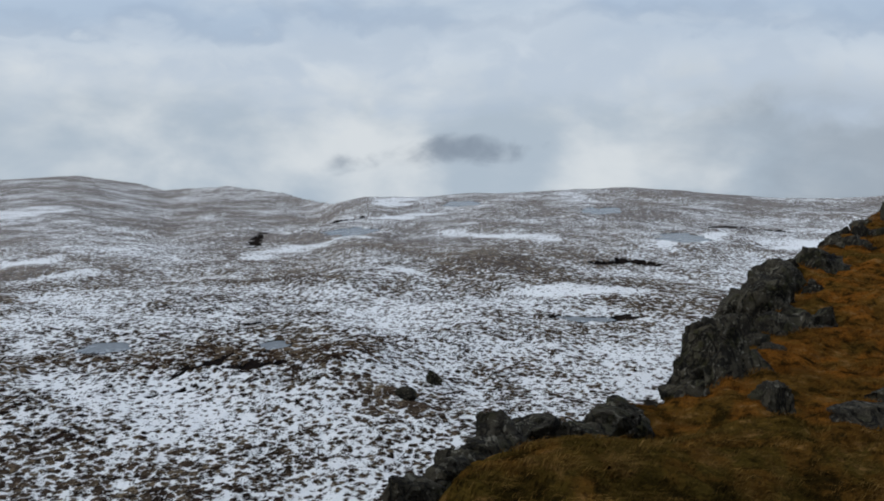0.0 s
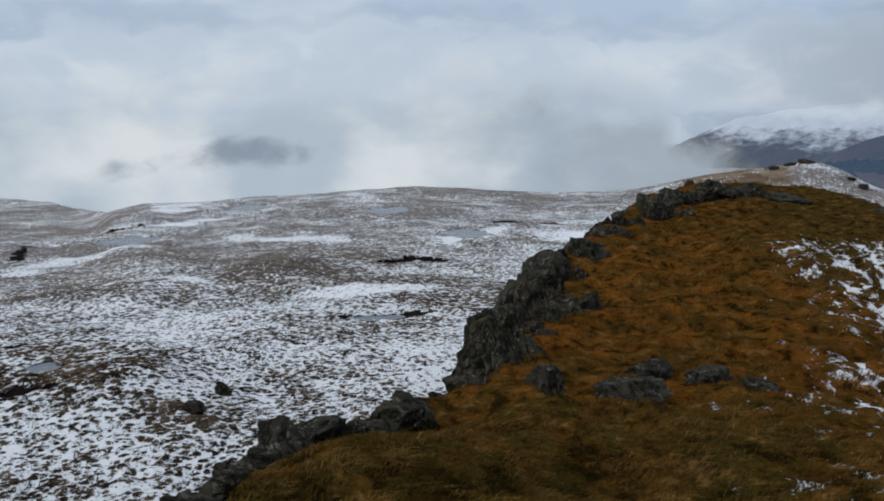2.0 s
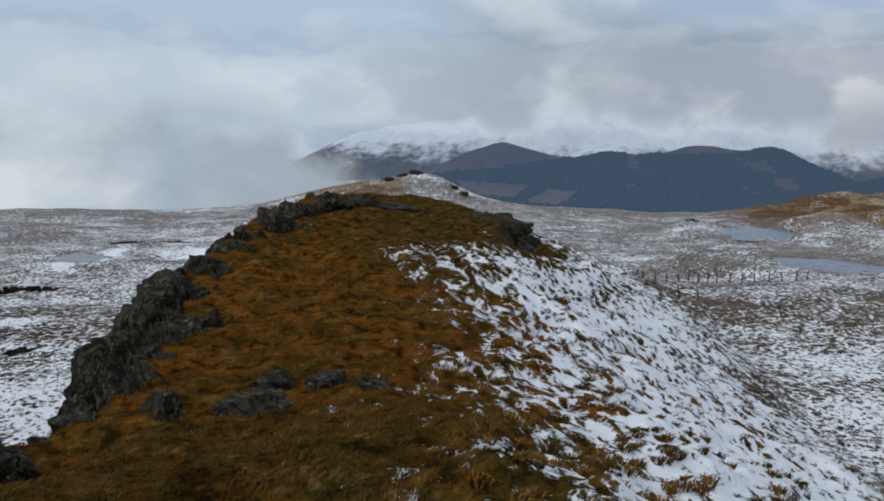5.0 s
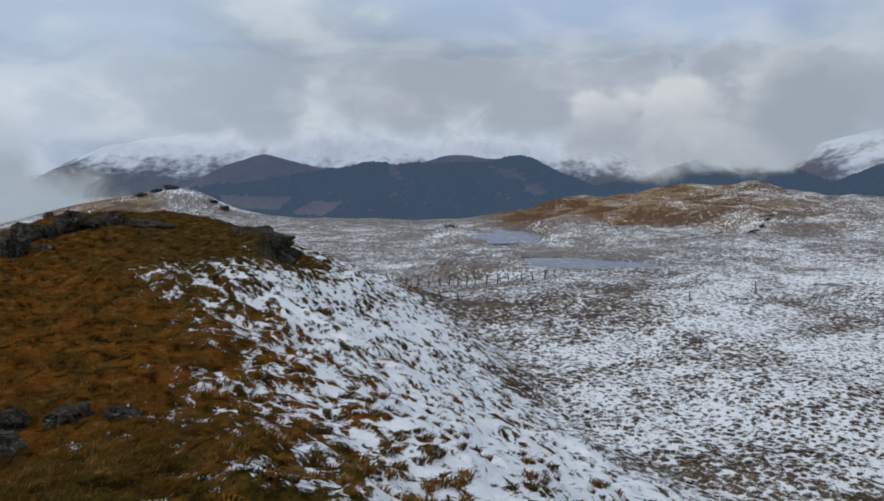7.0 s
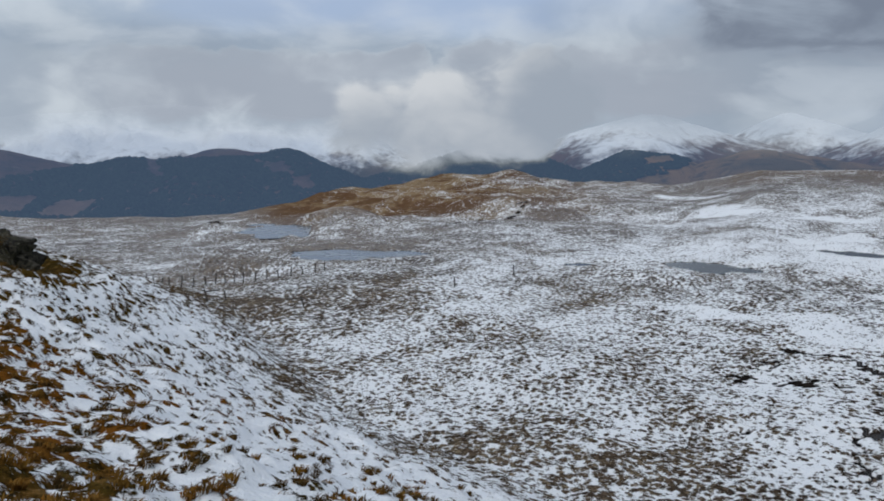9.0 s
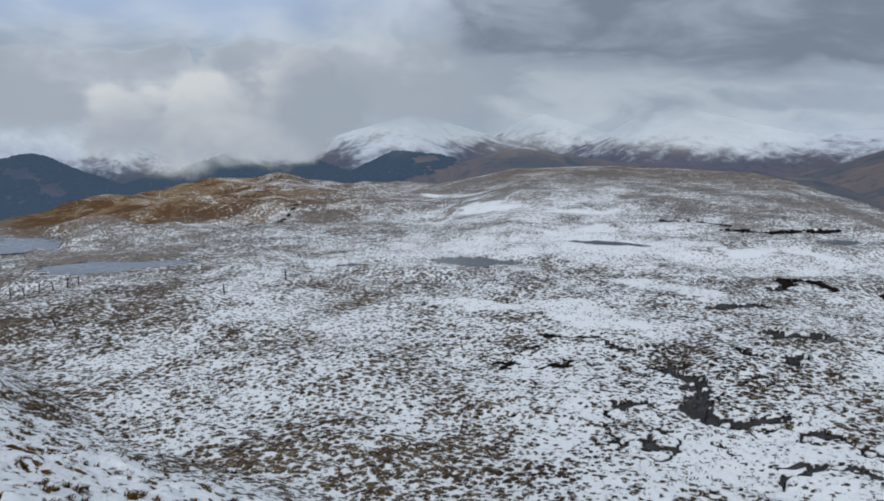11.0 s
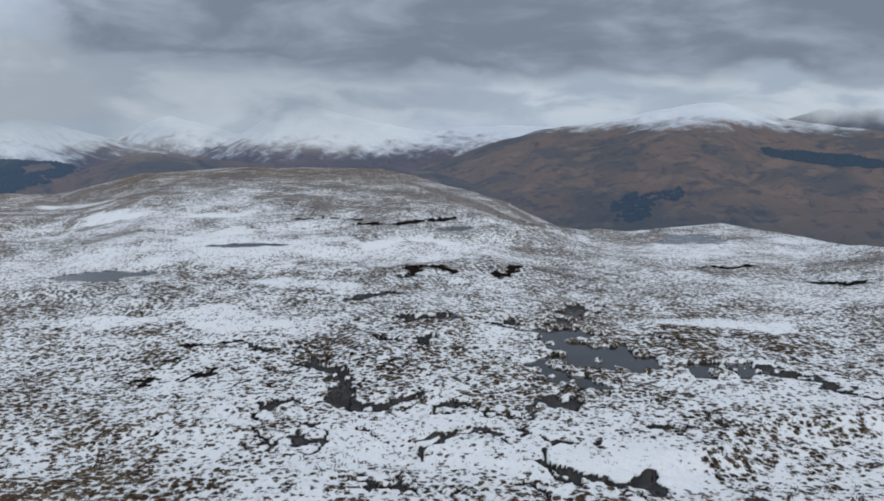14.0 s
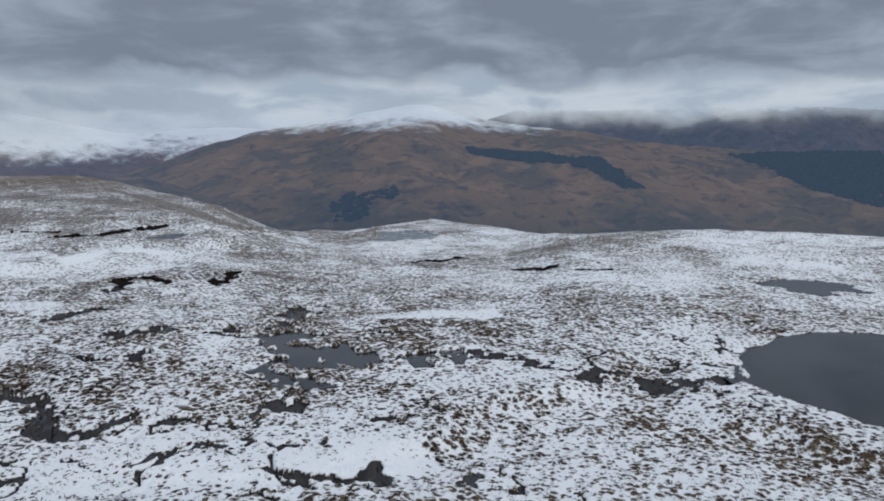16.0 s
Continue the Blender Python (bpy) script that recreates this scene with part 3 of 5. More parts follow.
past_edge = GX - snow_line + 0.9 * fbm(GX / 2.5, GY / 2.5, 3, 71)
slope_snow = np.interp(past_edge, [-4, -2.4, -0.8, 0.3, 1.6, 4, 8], [-0.3, 0.12, 0.33, 0.395, 0.48, 0.61, 0.65]) - 0.07 * smooth(part_k, 0.34, 0.14) * smooth(GX - snow_line, 3, 6)
slope_snow = slope_snow - 0.055 * smooth(GY, 15, 24) - 0.10 * smooth(GY, 33, 38) * smooth(GY, 56, 48) * smooth(GX, 18.5, 15.5)
on_crest = smooth(part_k, 0.03, 0.25)
snowy = snowy + (slope_snow - snowy) * on_crest
crag_e = smooth(GY, 36, 40) * smooth(GY, 56, 50) * smooth(GX - right_, -0.3, 0.4) * smooth(GX - right_, 3.2, 2.0)
cliff = smooth(left_ - GX, -0.2, 0.8) * smooth(part_k, 0.02, 0.12) * smooth(GY, 9, 15) * smooth(GY, 70, 60)
cliff = np.maximum(cliff, crag_e)
snowy = snowy - 0.6 * cliff
snowy = snowy - 0.03 * smooth(AZ, 16, 24) * smooth(AZ, 74, 64) * smooth(RR, 80, 100) - 0.06 * smooth(np.degrees(B), 18, 26) * smooth(np.degrees(B), 52, 42) * smooth(RR, 52, 64) * smooth(RR, 125, 100)
snowy = snowy + 0.035 * smooth(np.degrees(B), 68, 80) * smooth(RR, 65, 50) * smooth(RR, 26, 34)
snowy = snowy - 0.045 * smooth(AZ, 78, 84) * smooth(AZ, 102, 94) * smooth(RR, 80, 105) - 0.03 * smooth(AZ, 60, 66) * smooth(AZ, 90, 86) * smooth(RR, 125, 150) - 0.05 * smooth(AZ, 58, 66) * smooth(AZ, 100, 90) * smooth(RR, 105, 135)
snowy = snowy + 0.035 * smooth(AZ, 42, 52) * smooth(AZ, 84, 74) * smooth(RR, 36, 29) * (1 - on_crest) - 0.025 * smooth(AZ, 105, 114) * smooth(RR, 55, 46)
humps = hummocks(GX, GY) * smooth(RR, 90, 60)
snowy = snowy - humps * (0.045 + 0.05 * on_crest)
snowy = snowy - 0.035 * smooth(AZ, 92, 105) * smooth(RR, 62, 50) + 0.02 * smooth(AZ, 30, 50) * smooth(AZ, 95, 85) * (1 - on_crest)
edge_band = 0.0
for lip in (LIP_FAR, LIP_NEAR):
    lip_d, lip_k = past_lip(RR, AZ, lip)
    edge_band = np.maximum(edge_band, (0.5 if lip is LIP_FAR else 1.0) * lip_k * smooth(lip_d, -3.5, -0.8) * smooth(lip_d, 1.6, 0.2))
edge_band = edge_band * (0.35 + 0.65 * smooth(-AZ, 20, 34))
snowy = snowy - 0.09 * edge_band
snowy = snowy - 0.03 * smooth(AZ, 70, 78) * smooth(AZ, 100, 92) * smooth(RR, 38, 44) - 0.03 * smooth(AZ, 52, 58) * smooth(AZ, 84, 74) * smooth(RR, 110, 140) - 0.035 * smooth(AZ, 90, 102) - 0.04 * smooth(-AZ, -4, 8) * smooth(RR, 52, 75) - 0.05 * smooth(AZ, 10, 18) * smooth(AZ, 46, 36) * smooth(RR, 50, 62) * (1 - on_crest)
for half, *pts in TRACKS:
    snowy = snowy - 0.16 * smooth(half - from_line(GX + 0.8 * fbm(GX / 5, GY / 5, 2, 181), GY, pts), -0.6, 0.3)
drift = drifted(GX, GY) * (1 - on_crest)
brown = 0.12 * edge_band + smooth(AZ, 31, 36) * smooth(AZ, 62, 47) * smooth(RR, 105, 140) + 0.35 * smooth(AZ, 62, 67) * smooth(AZ, 90, 85) * smooth(RR, 150, 178) + 0.8 * smooth(AZ, 3, 6) * smooth(AZ, 12.5, 10.5) * smooth(RR, 118, 135)
snowy = snowy - 0.13 * brown
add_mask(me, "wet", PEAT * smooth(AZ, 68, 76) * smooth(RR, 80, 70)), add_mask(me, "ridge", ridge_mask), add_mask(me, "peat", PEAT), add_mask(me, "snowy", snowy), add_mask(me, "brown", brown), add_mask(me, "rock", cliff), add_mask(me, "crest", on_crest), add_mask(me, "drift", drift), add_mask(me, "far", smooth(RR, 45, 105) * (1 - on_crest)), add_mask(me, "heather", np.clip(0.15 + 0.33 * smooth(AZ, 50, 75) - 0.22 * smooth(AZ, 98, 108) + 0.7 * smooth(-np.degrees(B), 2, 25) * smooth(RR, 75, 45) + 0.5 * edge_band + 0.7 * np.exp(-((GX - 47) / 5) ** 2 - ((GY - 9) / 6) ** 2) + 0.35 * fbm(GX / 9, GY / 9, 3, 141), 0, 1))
me.materials.append(GROUND)
ground = tagged(new("ground", me), "rough moorland with thin snow between brown grass tussocks", "ground", kind="structure")


# ---------------------------------------------------------------- far hills
def mountain(name, crest, dist, foot, mat, label, seed, thick=0.5):
    """A range whose crest runs through (bearing, angle) points at a distance."""
    c = np.array(crest, float)
    n = max(60, int((c[-1, 0] - c[0, 0]) * (7 if c[0, 0] < 140 else 1.5)))
    b = np.linspace(c[0, 0], c[-1, 0], n)
    el = np.interp(b, c[:, 0], c[:, 1])
    k = np.hanning(17) / np.hanning(17).sum()
    el = np.convolve(np.pad(el, 8, mode="edge"), k, mode="valid")
    v = np.concatenate([np.linspace(0, 1, 60), np.linspace(1.04, 1.5, 12)])
    Bv, V = np.meshgrid(np.radians(b), v)
    wob = 0.05 * dist * fbm(Bv * dist / 700, V * 0.0 + seed, 2, seed)
    r = foot + (dist - foot) * V + wob * smooth(V, 0, 1)
    x, y = r * np.sin(Bv), r * np.cos(Bv)
    zc = dist * np.tan(np.radians(np.broadcast_to(el, V.shape)))
    z0 = -345.0
    s = np.where(V <= 1, 1 - (1 - np.clip(V, 0, 1)) ** 1.35, 1 - 1.2 * (V - 1))
    folds = np.abs(fbm(x / 420, y / 420, 5, seed + 3)) - 0.35
    z = z0 + (zc - z0) * s + 42 * thick * folds * np.clip(np.sin(np.clip(V, 0, 1.5) * 3.1), 0, 1) * 2 + 5 * fbm(x / 90, y / 90, 4, seed + 9)
    me = grid_mesh(name, np.stack([x, y, z], -1))
    me.materials.append(mat)
    return tagged(new(name, me), label, "mountain", kind="structure")


VIOLET = hill_material("violet heather hill", (0.075, 0.05, 0.045), (0.05, 0.04, 0.045), -45, 40, (0.26, 0.18, 0.12))
BROWN = hill_material("brown grass hill", (0.175, 0.108, 0.056), (0.092, 0.070, 0.042), -25, 60)
WHITE = hill_material("snowy mountain", (0.11, 0.07, 0.058), (0.07, 0.052, 0.05), -122, 95)
PLATEAU = hill_material("snowy plateau", (0.10, 0.07, 0.062), (0.065, 0.055, 0.055), -215, 95)
GREY = hill_material("dark moor hill", (0.085, 0.072, 0.075), (0.06, 0.06, 0.075), 30, 40)

snow_range = mountain("snowy_range", [(4, -4), (8.2, -2.0), (13.3, -1.2), (17.6, -0.6), (23, -0.2), (27, 0.3), (31, 0.2), (36, -0.4), (42, -0.8), (47, -1.8), (49.4, -1.6), (52, -2.4), (56, -4)], 4300, 3500, PLATEAU, "distant snow-covered mountain range reaching into low cloud", 3)
forest_range = mountain("forest_range", [(4, -9), (9, -6.5), (12, -5.0), (13.2, -4.6), (15.8, -3.2), (18.3, -2.5), (21, -3.1), (22.5, -3.5), (25.1, -2.9), (28.6, -3.1), (30.9, -2.4), (33.6, -2.7), (36, -2.5), (38.6, -3.6), (41, -4.6), (46, -5.4), (50, -6)], 3000, 1750, VIOLET, "dark hillside of heather and conifer plantation beyond the valley", 8)
forest_dome = mountain("forest_hill", [(37, -5.6), (39, -5.2), (44, -3.8), (46, -3.1), (49, -2.3), (51.2, -2.45), (54, -3.4), (56, -4.3), (58, -5.5)], 2700, 1700, VIOLET, "rounded dark forested hill across the valley", 13)
white_peak = mountain("snowy_peak", [(49, -4.4), (50.6, -3.4), (53, -2.3), (54.4, -1.4), (57.7, -0.4), (60, 0.2), (62.8, -0.7), (66.3, -1.6), (68.7, -2.2), (71, -3.2)], 3600, 2700, WHITE, "snow-capped mountain with bare brown lower slopes", 17)
wood_spur = mountain("wooded_spur", [(51.5, -5.5), (53, -4.5), (55.2, -3.7), (58.5, -2.3), (60, -2.4), (61.8, -2.5), (63.6, -3.1), (65.4, -4.1), (67, -5)], 2600, 1700, BROWN, "hill spur with dark conifer plantation", 19)
brown_spur = mountain("brown_spur", [(59, -5.2), (61.2, -4.1), (63.2, -3.0), (66.6, -2.05), (69.7, -2.4), (72, -2.8), (78, -3.2), (86, -3.6), (92, -5)], 2500, 1700, BROWN, "brown grassy hill spur below the snowy mountains", 23)
far_white = mountain("far_snowy_peak", [(61, -2.5), (65, -1.5), (68.1, 0.2), (70.4, -0.2), (72.7, -0.9), (76, -1.5), (79, -2.5)], 4400, 3700, WHITE, "distant snowy peak half hidden by cloud", 29)
white_dome = mountain("snowy_dome", [(68, -3.2), (70.3, -2.3), (72.3, -1.4), (75.3, 0.3), (78, 0.75), (81.8, -0.2), (84.8, -0.9), (91, -0.5), (97, -0.8), (102, -2)], 3900, 2800, WHITE, "broad snow-covered mountain dome under cloud", 31)
brown_hill = mountain("brown_mountain", [(80, -5.2), (82.3, -4.2), (84.9, -3.5), (90, -1.65), (93.4, -0.8), (97.3, -0.3), (101, 0.5), (104.4, 0.95), (107.5, 0.05), (111, -0.6), (114.5, -1.0), (119, -1.75), (125, -2.25), (134, -2.4), (145, -2.6)], 3000, 1500, BROWN, "large brown grassy hill with a dusting of snow on top", 37)
dark_range = mountain("dark_range", [(105, -1.5), (109.8, 0.0), (111.3, 0.6), (116.2, 0.3), (120, 0.35), (126, 0.4), (134, 0.3), (145, 0.2), (155, 0)], 4200, 3500, GREY, "dark distant moorland range under the cloud base", 41)
back_range = mountain("western_range", [(150, -2), (170, -1.5), (200, -1), (240, -1.4), (270, -1.2), (296, -3)], 3800, 2600, BROWN, "distant brown hills behind the summit", 43)


# ---------------------------------------------------------------- conifer plantations
def inside(px, py, poly):
    res = np.zeros(px.shape, bool)
    for (x0, y0), (x1, y1) in zip(poly, poly[1:] + poly[:1]):
        if y0 != y1:
            res ^= ((y0 > py) != (y1 > py)) & (px < (x1 - x0) * (py - y0) / (y1 - y0) + x0)
    return res


def conifers(name, hillside, polys, holes, step, label, seed, mat):
    """Plantation on a hillside, within outlines given as bearing and angle."""
    rng = np.random.RandomState(seed)
    me0 = hillside.data
    co = np.empty(len(me0.vertices) * 3, np.float32)
    me0.vertices.foreach_get("co", co)
    co = co.reshape(72, -1, 3)[:60]
    cols = co.shape[1]
    width = np.linalg.norm(co[0, 1] - co[0, 0])
    depth = np.linalg.norm(co[1, 0] - co[0, 0])
    n = int(58 * (cols - 1) * max(1.0, width * depth / step ** 2))
    u, v = rng.rand(n) * (cols - 1.001), rng.rand(n) * 58.9
    i, j = v.astype(int), u.astype(int)
    a, b = (v - i)[:, None], (u - j)[:, None]
    p = (co[i, j] * (1 - b) + co[i, j + 1] * b) * (1 - a) + (co[i + 1, j] * (1 - b) + co[i + 1, j + 1] * b) * a
    az = np.degrees(np.arctan2(p[:, 0], p[:, 1]))
    el = np.degrees(np.arctan2(p[:, 2], np.hypot(p[:, 0], p[:, 1])))
    az = az + 0.25 * vnoise(p[:, 0] / 60, p[:, 1] / 60, 3)
    el = el + 0.10 * vnoise(p[:, 0] / 60, p[:, 1] / 60, 5)
    ok = np.zeros(n, bool)
    for poly in polys:
        ok |= inside(az, el, poly)
    for poly in holes:
        ok &= ~inside(az, el, poly)
    p = p[ok]
    n = len(p)
    h = rng.uniform(5, 8, n)
    w = rng.uniform(9, 13, n)
    turn = rng.rand(n) * 6.28
    verts = np.empty((n, 5, 3), np.float32)
    for k in range(4):
        ang = turn + k * math.pi / 2
        verts[:, k] = p + np.stack([w * np.cos(ang), w * np.sin(ang), np.full(n, -1.5)], -1)
    verts[:, 4] = p + np.stack([np.zeros(n), np.zeros(n), h], -1)
    base = np.arange(n)[:, None, None] * 5
    faces = (base + np.array([(0, 1, 4), (1, 2, 4), (2, 3, 4), (3, 0, 4)])[None]).reshape(-1, 3)
    tri_object(name, verts.reshape(-1, 3), faces, mat, label, "forest")


def tri_object(name, verts, faces, mat, label, category):
    me = bpy.data.meshes.new(name)
    me.vertices.add(len(verts))
    me.vertices.foreach_set("co", verts.reshape(-1).astype(np.float32))
    me.loops.add(faces.size)
    me.loops.foreach_set("vertex_index", faces.reshape(-1).astype(np.int32))
    me.polygons.add(len(faces))
    me.polygons.foreach_set("loop_start", np.arange(0, faces.size, 3, dtype=np.int32))
    me.update(calc_edges=True)
    me.materials.append(mat)
    return tagged(new(name, me), label, category, kind="stuff")


def needle_material():
    m, gr = material("conifer needles")
    rnd = gr.n("ShaderNodeNewGeometry").outputs["Random Per Island"]
    finish(gr, gr.mix(rnd, rgb(0.008, 0.017, 0.016), rgb(0.02, 0.034, 0.028)), 0.95, None, 0.05)
    return m


NEEDLES = needle_material()
conifers("conifer_forest", forest_range, [[(9, -9), (12.8, -5.0), (14.5, -4.6), (17, -4.4), (20, -4.0), (22.8, -3.5), (25, -3.0), (28.6, -3.1), (33, -3.1), (36, -2.4), (41, -4.4), (50, -6), (50, -9)]],
         [[(15.3, -5.2), (20.3, -5.4), (19, -6.4), (15.7, -6.0)], [(21, -5.8), (24.2, -5.6), (22.4, -6.7), (19.9, -6.6)], [(26.6, -2.6), (27.4, -2.6), (27.6, -4.3), (26.9, -4.3)],
          [(33.5, -3.2), (35.6, -3.5), (36.5, -4.2), (34.6, -4.1)], [(35.8, -4.4), (37.3, -4.2), (37.4, -5.2), (36.2, -5.0)]], 7, "dark blue-green conifer plantation on the far hillside", 5, NEEDLES)
conifers("conifer_forest", forest_dome, [[(36, -9), (38, -4.9), (44, -3.7), (47, -2.7), (49, -2.2), (52, -2.4), (58, -5), (60, -9)]], [], 7, "dark conifer forest covering a rounded hill", 6, NEEDLES)
conifers("conifer_forest", wood_spur, [[(51, -9), (52, -4.8), (55.2, -3.6), (58.5, -2.2), (61.5, -2.4), (62.6, -3.0), (61.2, -3.9), (59, -4.2), (57, -9)]], [[(59.4, -2.9), (61.2, -2.7), (61.6, -3.0), (59.8, -3.4)]], 7, "dark conifer plantation with a ragged edge", 7, NEEDLES)
conifers("conifer_forest", brown_hill, [[(107.2, -2.1), (112.5, -2.55), (116.4, -2.95), (119.5, -4.75), (118.0, -4.75), (115.6, -3.45), (112.5, -3.15), (107.6, -2.5)],
                                         [(124.6, -2.6), (134, -2.3), (146, -2.4), (146, -6), (133.8, -5.6), (129.7, -4.7), (127.3, -3.5)]], [], 5.5, "dark conifer strip and plantation on the brown hill", 8, NEEDLES)
conifers("birch_wood", brown_hill, [[(98.2, -5.7), (99.4, -4.9), (101, -5.0), (102.5, -4.6), (103, -5.2), (101, -5.9), (100.1, -6.95), (98.1, -6.9)]], [], 14, "scattered dark trees low on the brown hill", 9, NEEDLES)


# ---------------------------------------------------------------- cloud, mist and painted haze in front of the far hills
def mist_haze_material():
    m, gr = material("mist, low cloud and painted haze")
    p = gr.n("ShaderNodeTexCoord").outputs["Object"]
    s = gr.n("ShaderNodeSeparateXYZ", None, Vector=p)
    az = gr.math("MULTIPLY", gr.math("ARCTAN2", s.outputs[0], s.outputs[1]), 57.2958)
    el = gr.math("MULTIPLY", s.outputs[2], 57.2958 / 1500.0)
    q = gr.stretch(p, 1.0, 1.0, 1.6)
    big, fine = gr.noise(q, 0.0032, 4.0, 0.5, 0.6), gr.noise(q, 0.010, 5.0, 0.55, 0.5)
    wisp = gr.math("SUBTRACT", gr.math("ADD", gr.math("MULTIPLY", big, 0.6), gr.math("MULTIPLY", fine, 0.4)), 0.5)
    puffs = gr.n("ShaderNodeTexVoronoi", {"feature": "SMOOTH_F1"}, Vector=gr.stretch(p, 1.0, 1.0, 1.25), Scale=0.009, Detail=2.5, Roughness=0.55, Smoothness=0.6).outputs[0]
    puff = gr.math("SUBTRACT", 0.45, puffs)
    rough = gr.math("ADD", gr.math("MULTIPLY", wisp, 1.0), gr.math("MULTIPLY", puff, 0.12))
    # fog bank beyond the western moor
    top = gr.table(az, [(-70, 3.0), (-45, 2.0), (-38, 1.2), (-30, 0.4), (-24, 0.4), (-16, 1.0), (-10, 1.2), (-5, 0.8), (-1, 0.2), (3, -0.9), (7, -3.0), (10, -5.2), (13, -7.5), (16, -10)])
    over = gr.math("SUBTRACT", top, el)
    fog = gr.ramp(gr.math("ADD", over, gr.math("MULTIPLY", rough, 11.0)), -2.2, 2.4)
    billow = gr.noise(gr.stretch(p, 1.0, 1.0, 1.7), 0.0040, 5.0, 0.5, 0.2)
    hole = gr.math("ADD", gr.math("POWER", gr.math("DIVIDE", gr.math("ADD", az, 25.0), 5.2), 2.0), gr.math("POWER", gr.math("DIVIDE", gr.math("ADD", el, gr.math("SUBTRACT", 4.3, gr.math("MULTIPLY", gr.math("ADD", az, 25.5), 0.10))), 1.0), 2.0))
    hole = gr.ramp(gr.math("ADD", hole, gr.math("MULTIPLY", wisp, 13.0)), 1.5, -0.8, 0.0, 0.85)
    # heaped cloud before the forest hills
    heads = None
    for bearing, up, wide, tall in ((41.6, -1.4, 5.4, 4.0), (47.5, -0.8, 6.5, 4.2), (53.0, 1.0, 6.0, 4.2), (45.0, -2.4, 5.0, 2.2)):
        d = gr.math("ADD", gr.math("POWER", gr.math("DIVIDE", gr.math("SUBTRACT", az, bearing), wide), 2.0), gr.math("POWER", gr.math("DIVIDE", gr.math("SUBTRACT", el, up), tall), 2.0))
        heads = d if heads is None else gr.math("SMOOTH_MIN", heads, d, 0.5)
    depth = gr.math("ADD", gr.math("SUBTRACT", 1.0, heads), gr.math("ADD", gr.math("MULTIPLY", wisp, 2.4), gr.math("MULTIPLY", puff, 0.6)))
    heap = gr.math("MULTIPLY", gr.ramp(depth, -0.08, 0.40), gr.ramp(gr.math("ADD", el, gr.math("MULTIPLY", wisp, 8.0)), -4.6, -2.2))
    # grey sheets behind the heap
    sheet = gr.ramp(gr.math("ADD", gr.math("POWER", gr.math("DIVIDE", gr.math("SUBTRACT", el, gr.ramp(az, 25.0, 60.0, 1.7, 2.6)), 1.7), 2.0), gr.math("ADD", gr.math("MULTIPLY", wisp, 9.0), gr.math("MULTIPLY", puff, 1.2))), 1.6, 0.4, 0.0, 0.8)
    sheet = gr.math("MULTIPLY", sheet, gr.math("MULTIPLY", gr.ramp(az, 19.0, 28.0), gr.ramp(az, 70.0, 60.0)))
    # cloud lying on the summits
    low = gr.table(az, [(-10, -1.5), (8, -1.7), (13, -1.8), (20, -1.8), (26, -1.3), (31, -1.8), (36, -1.7), (54, -0.8), (60, -0.8), (66, -0.6), (80, -0.2), (92, -0.6), (104, 0.2), (112, -0.6), (150, -0.6)])
    base = gr.math("ADD", low, gr.math("MULTIPLY", rough, 4.5))
    cap = gr.math("MULTIPLY", gr.ramp(gr.math("SUBTRACT", el, base), -0.7, 1.6), gr.ramp(gr.math("ADD", el, gr.math("MULTIPLY", rough, 8.0)), 5.0, 1.0))
    cap = gr.math("MULTIPLY", cap, 0.93)
    # the dark deck over the eastern hills, with its ragged under side
    long_wisp = gr.math("SUBTRACT", gr.noise(gr.stretch(p, 1.0, 1.0, 3.2), 0.0042, 5.0, 0.55, 0.4), 0.5)
    under = gr.table(az, [(58, 5.0), (62, 3.6), (66, 3.1), (72, 3.0), (80, 2.3), (88, 2.0), (96, 2.2), (104, 2.2), (112, 1.6), (122, 2.0), (150, 1.6)])
    gap = gr.math("ADD", gr.math("SUBTRACT", el, under), gr.math("ADD", gr.math("MULTIPLY", long_wisp, 5.0), gr.math("MULTIPLY", puff, 0.8)))
    deck = gr.math("MULTIPLY", gr.ramp(gap, -0.5, 0.9), gr.ramp(gr.math("ADD", az, gr.math("MULTIPLY", wisp, 14.0)), 60.5, 64.5))
    # painted haze that greys the snowy eastern peaks, merged with the summit cloud
    veil = gr.math("MULTIPLY", gr.ramp(gr.math("ADD", el, gr.math("MULTIPLY", wisp, 4.0)), -3.4, -0.5, 0.0, 0.62), gr.math("MULTIPLY", gr.ramp(az, 50.0, 57.0), gr.ramp(gr.math("ADD", az, gr.math("MULTIPLY", wisp, 12.0)), 90.0, 80.0)))
    cap = gr.math("MAXIMUM", cap, veil)
    cloud = gr.math("MAXIMUM", gr.math("MAXIMUM", fog, heap), gr.math("MAXIMUM", gr.math("MAXIMUM", cap, sheet), gr.math("MULTIPLY", deck, 0.95)))
    far = gr.math("MAXIMUM", gr.ramp(el, 9.6, 6.0), gr.math("MULTIPLY", deck, gr.ramp(el, 9.8, 8.0)))
    # below the sky the alpha keeps a floor: distance haze painted over the hills
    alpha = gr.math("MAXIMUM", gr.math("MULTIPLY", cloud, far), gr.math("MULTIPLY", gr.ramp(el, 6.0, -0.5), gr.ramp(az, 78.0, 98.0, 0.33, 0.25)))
    white = gr.mix(gr.ramp(rough, -0.13, 0.12), rgb(0.36, 0.42, 0.50), rgb(0.56, 0.62, 0.68))
    white = gr.mix(gr.ramp(az, 20.0, 0.0), white, gr.mix(gr.ramp(rough, -0.13, 0.12), rgb(0.50, 0.58, 0.68), rgb(0.67, 0.73, 0.79)))
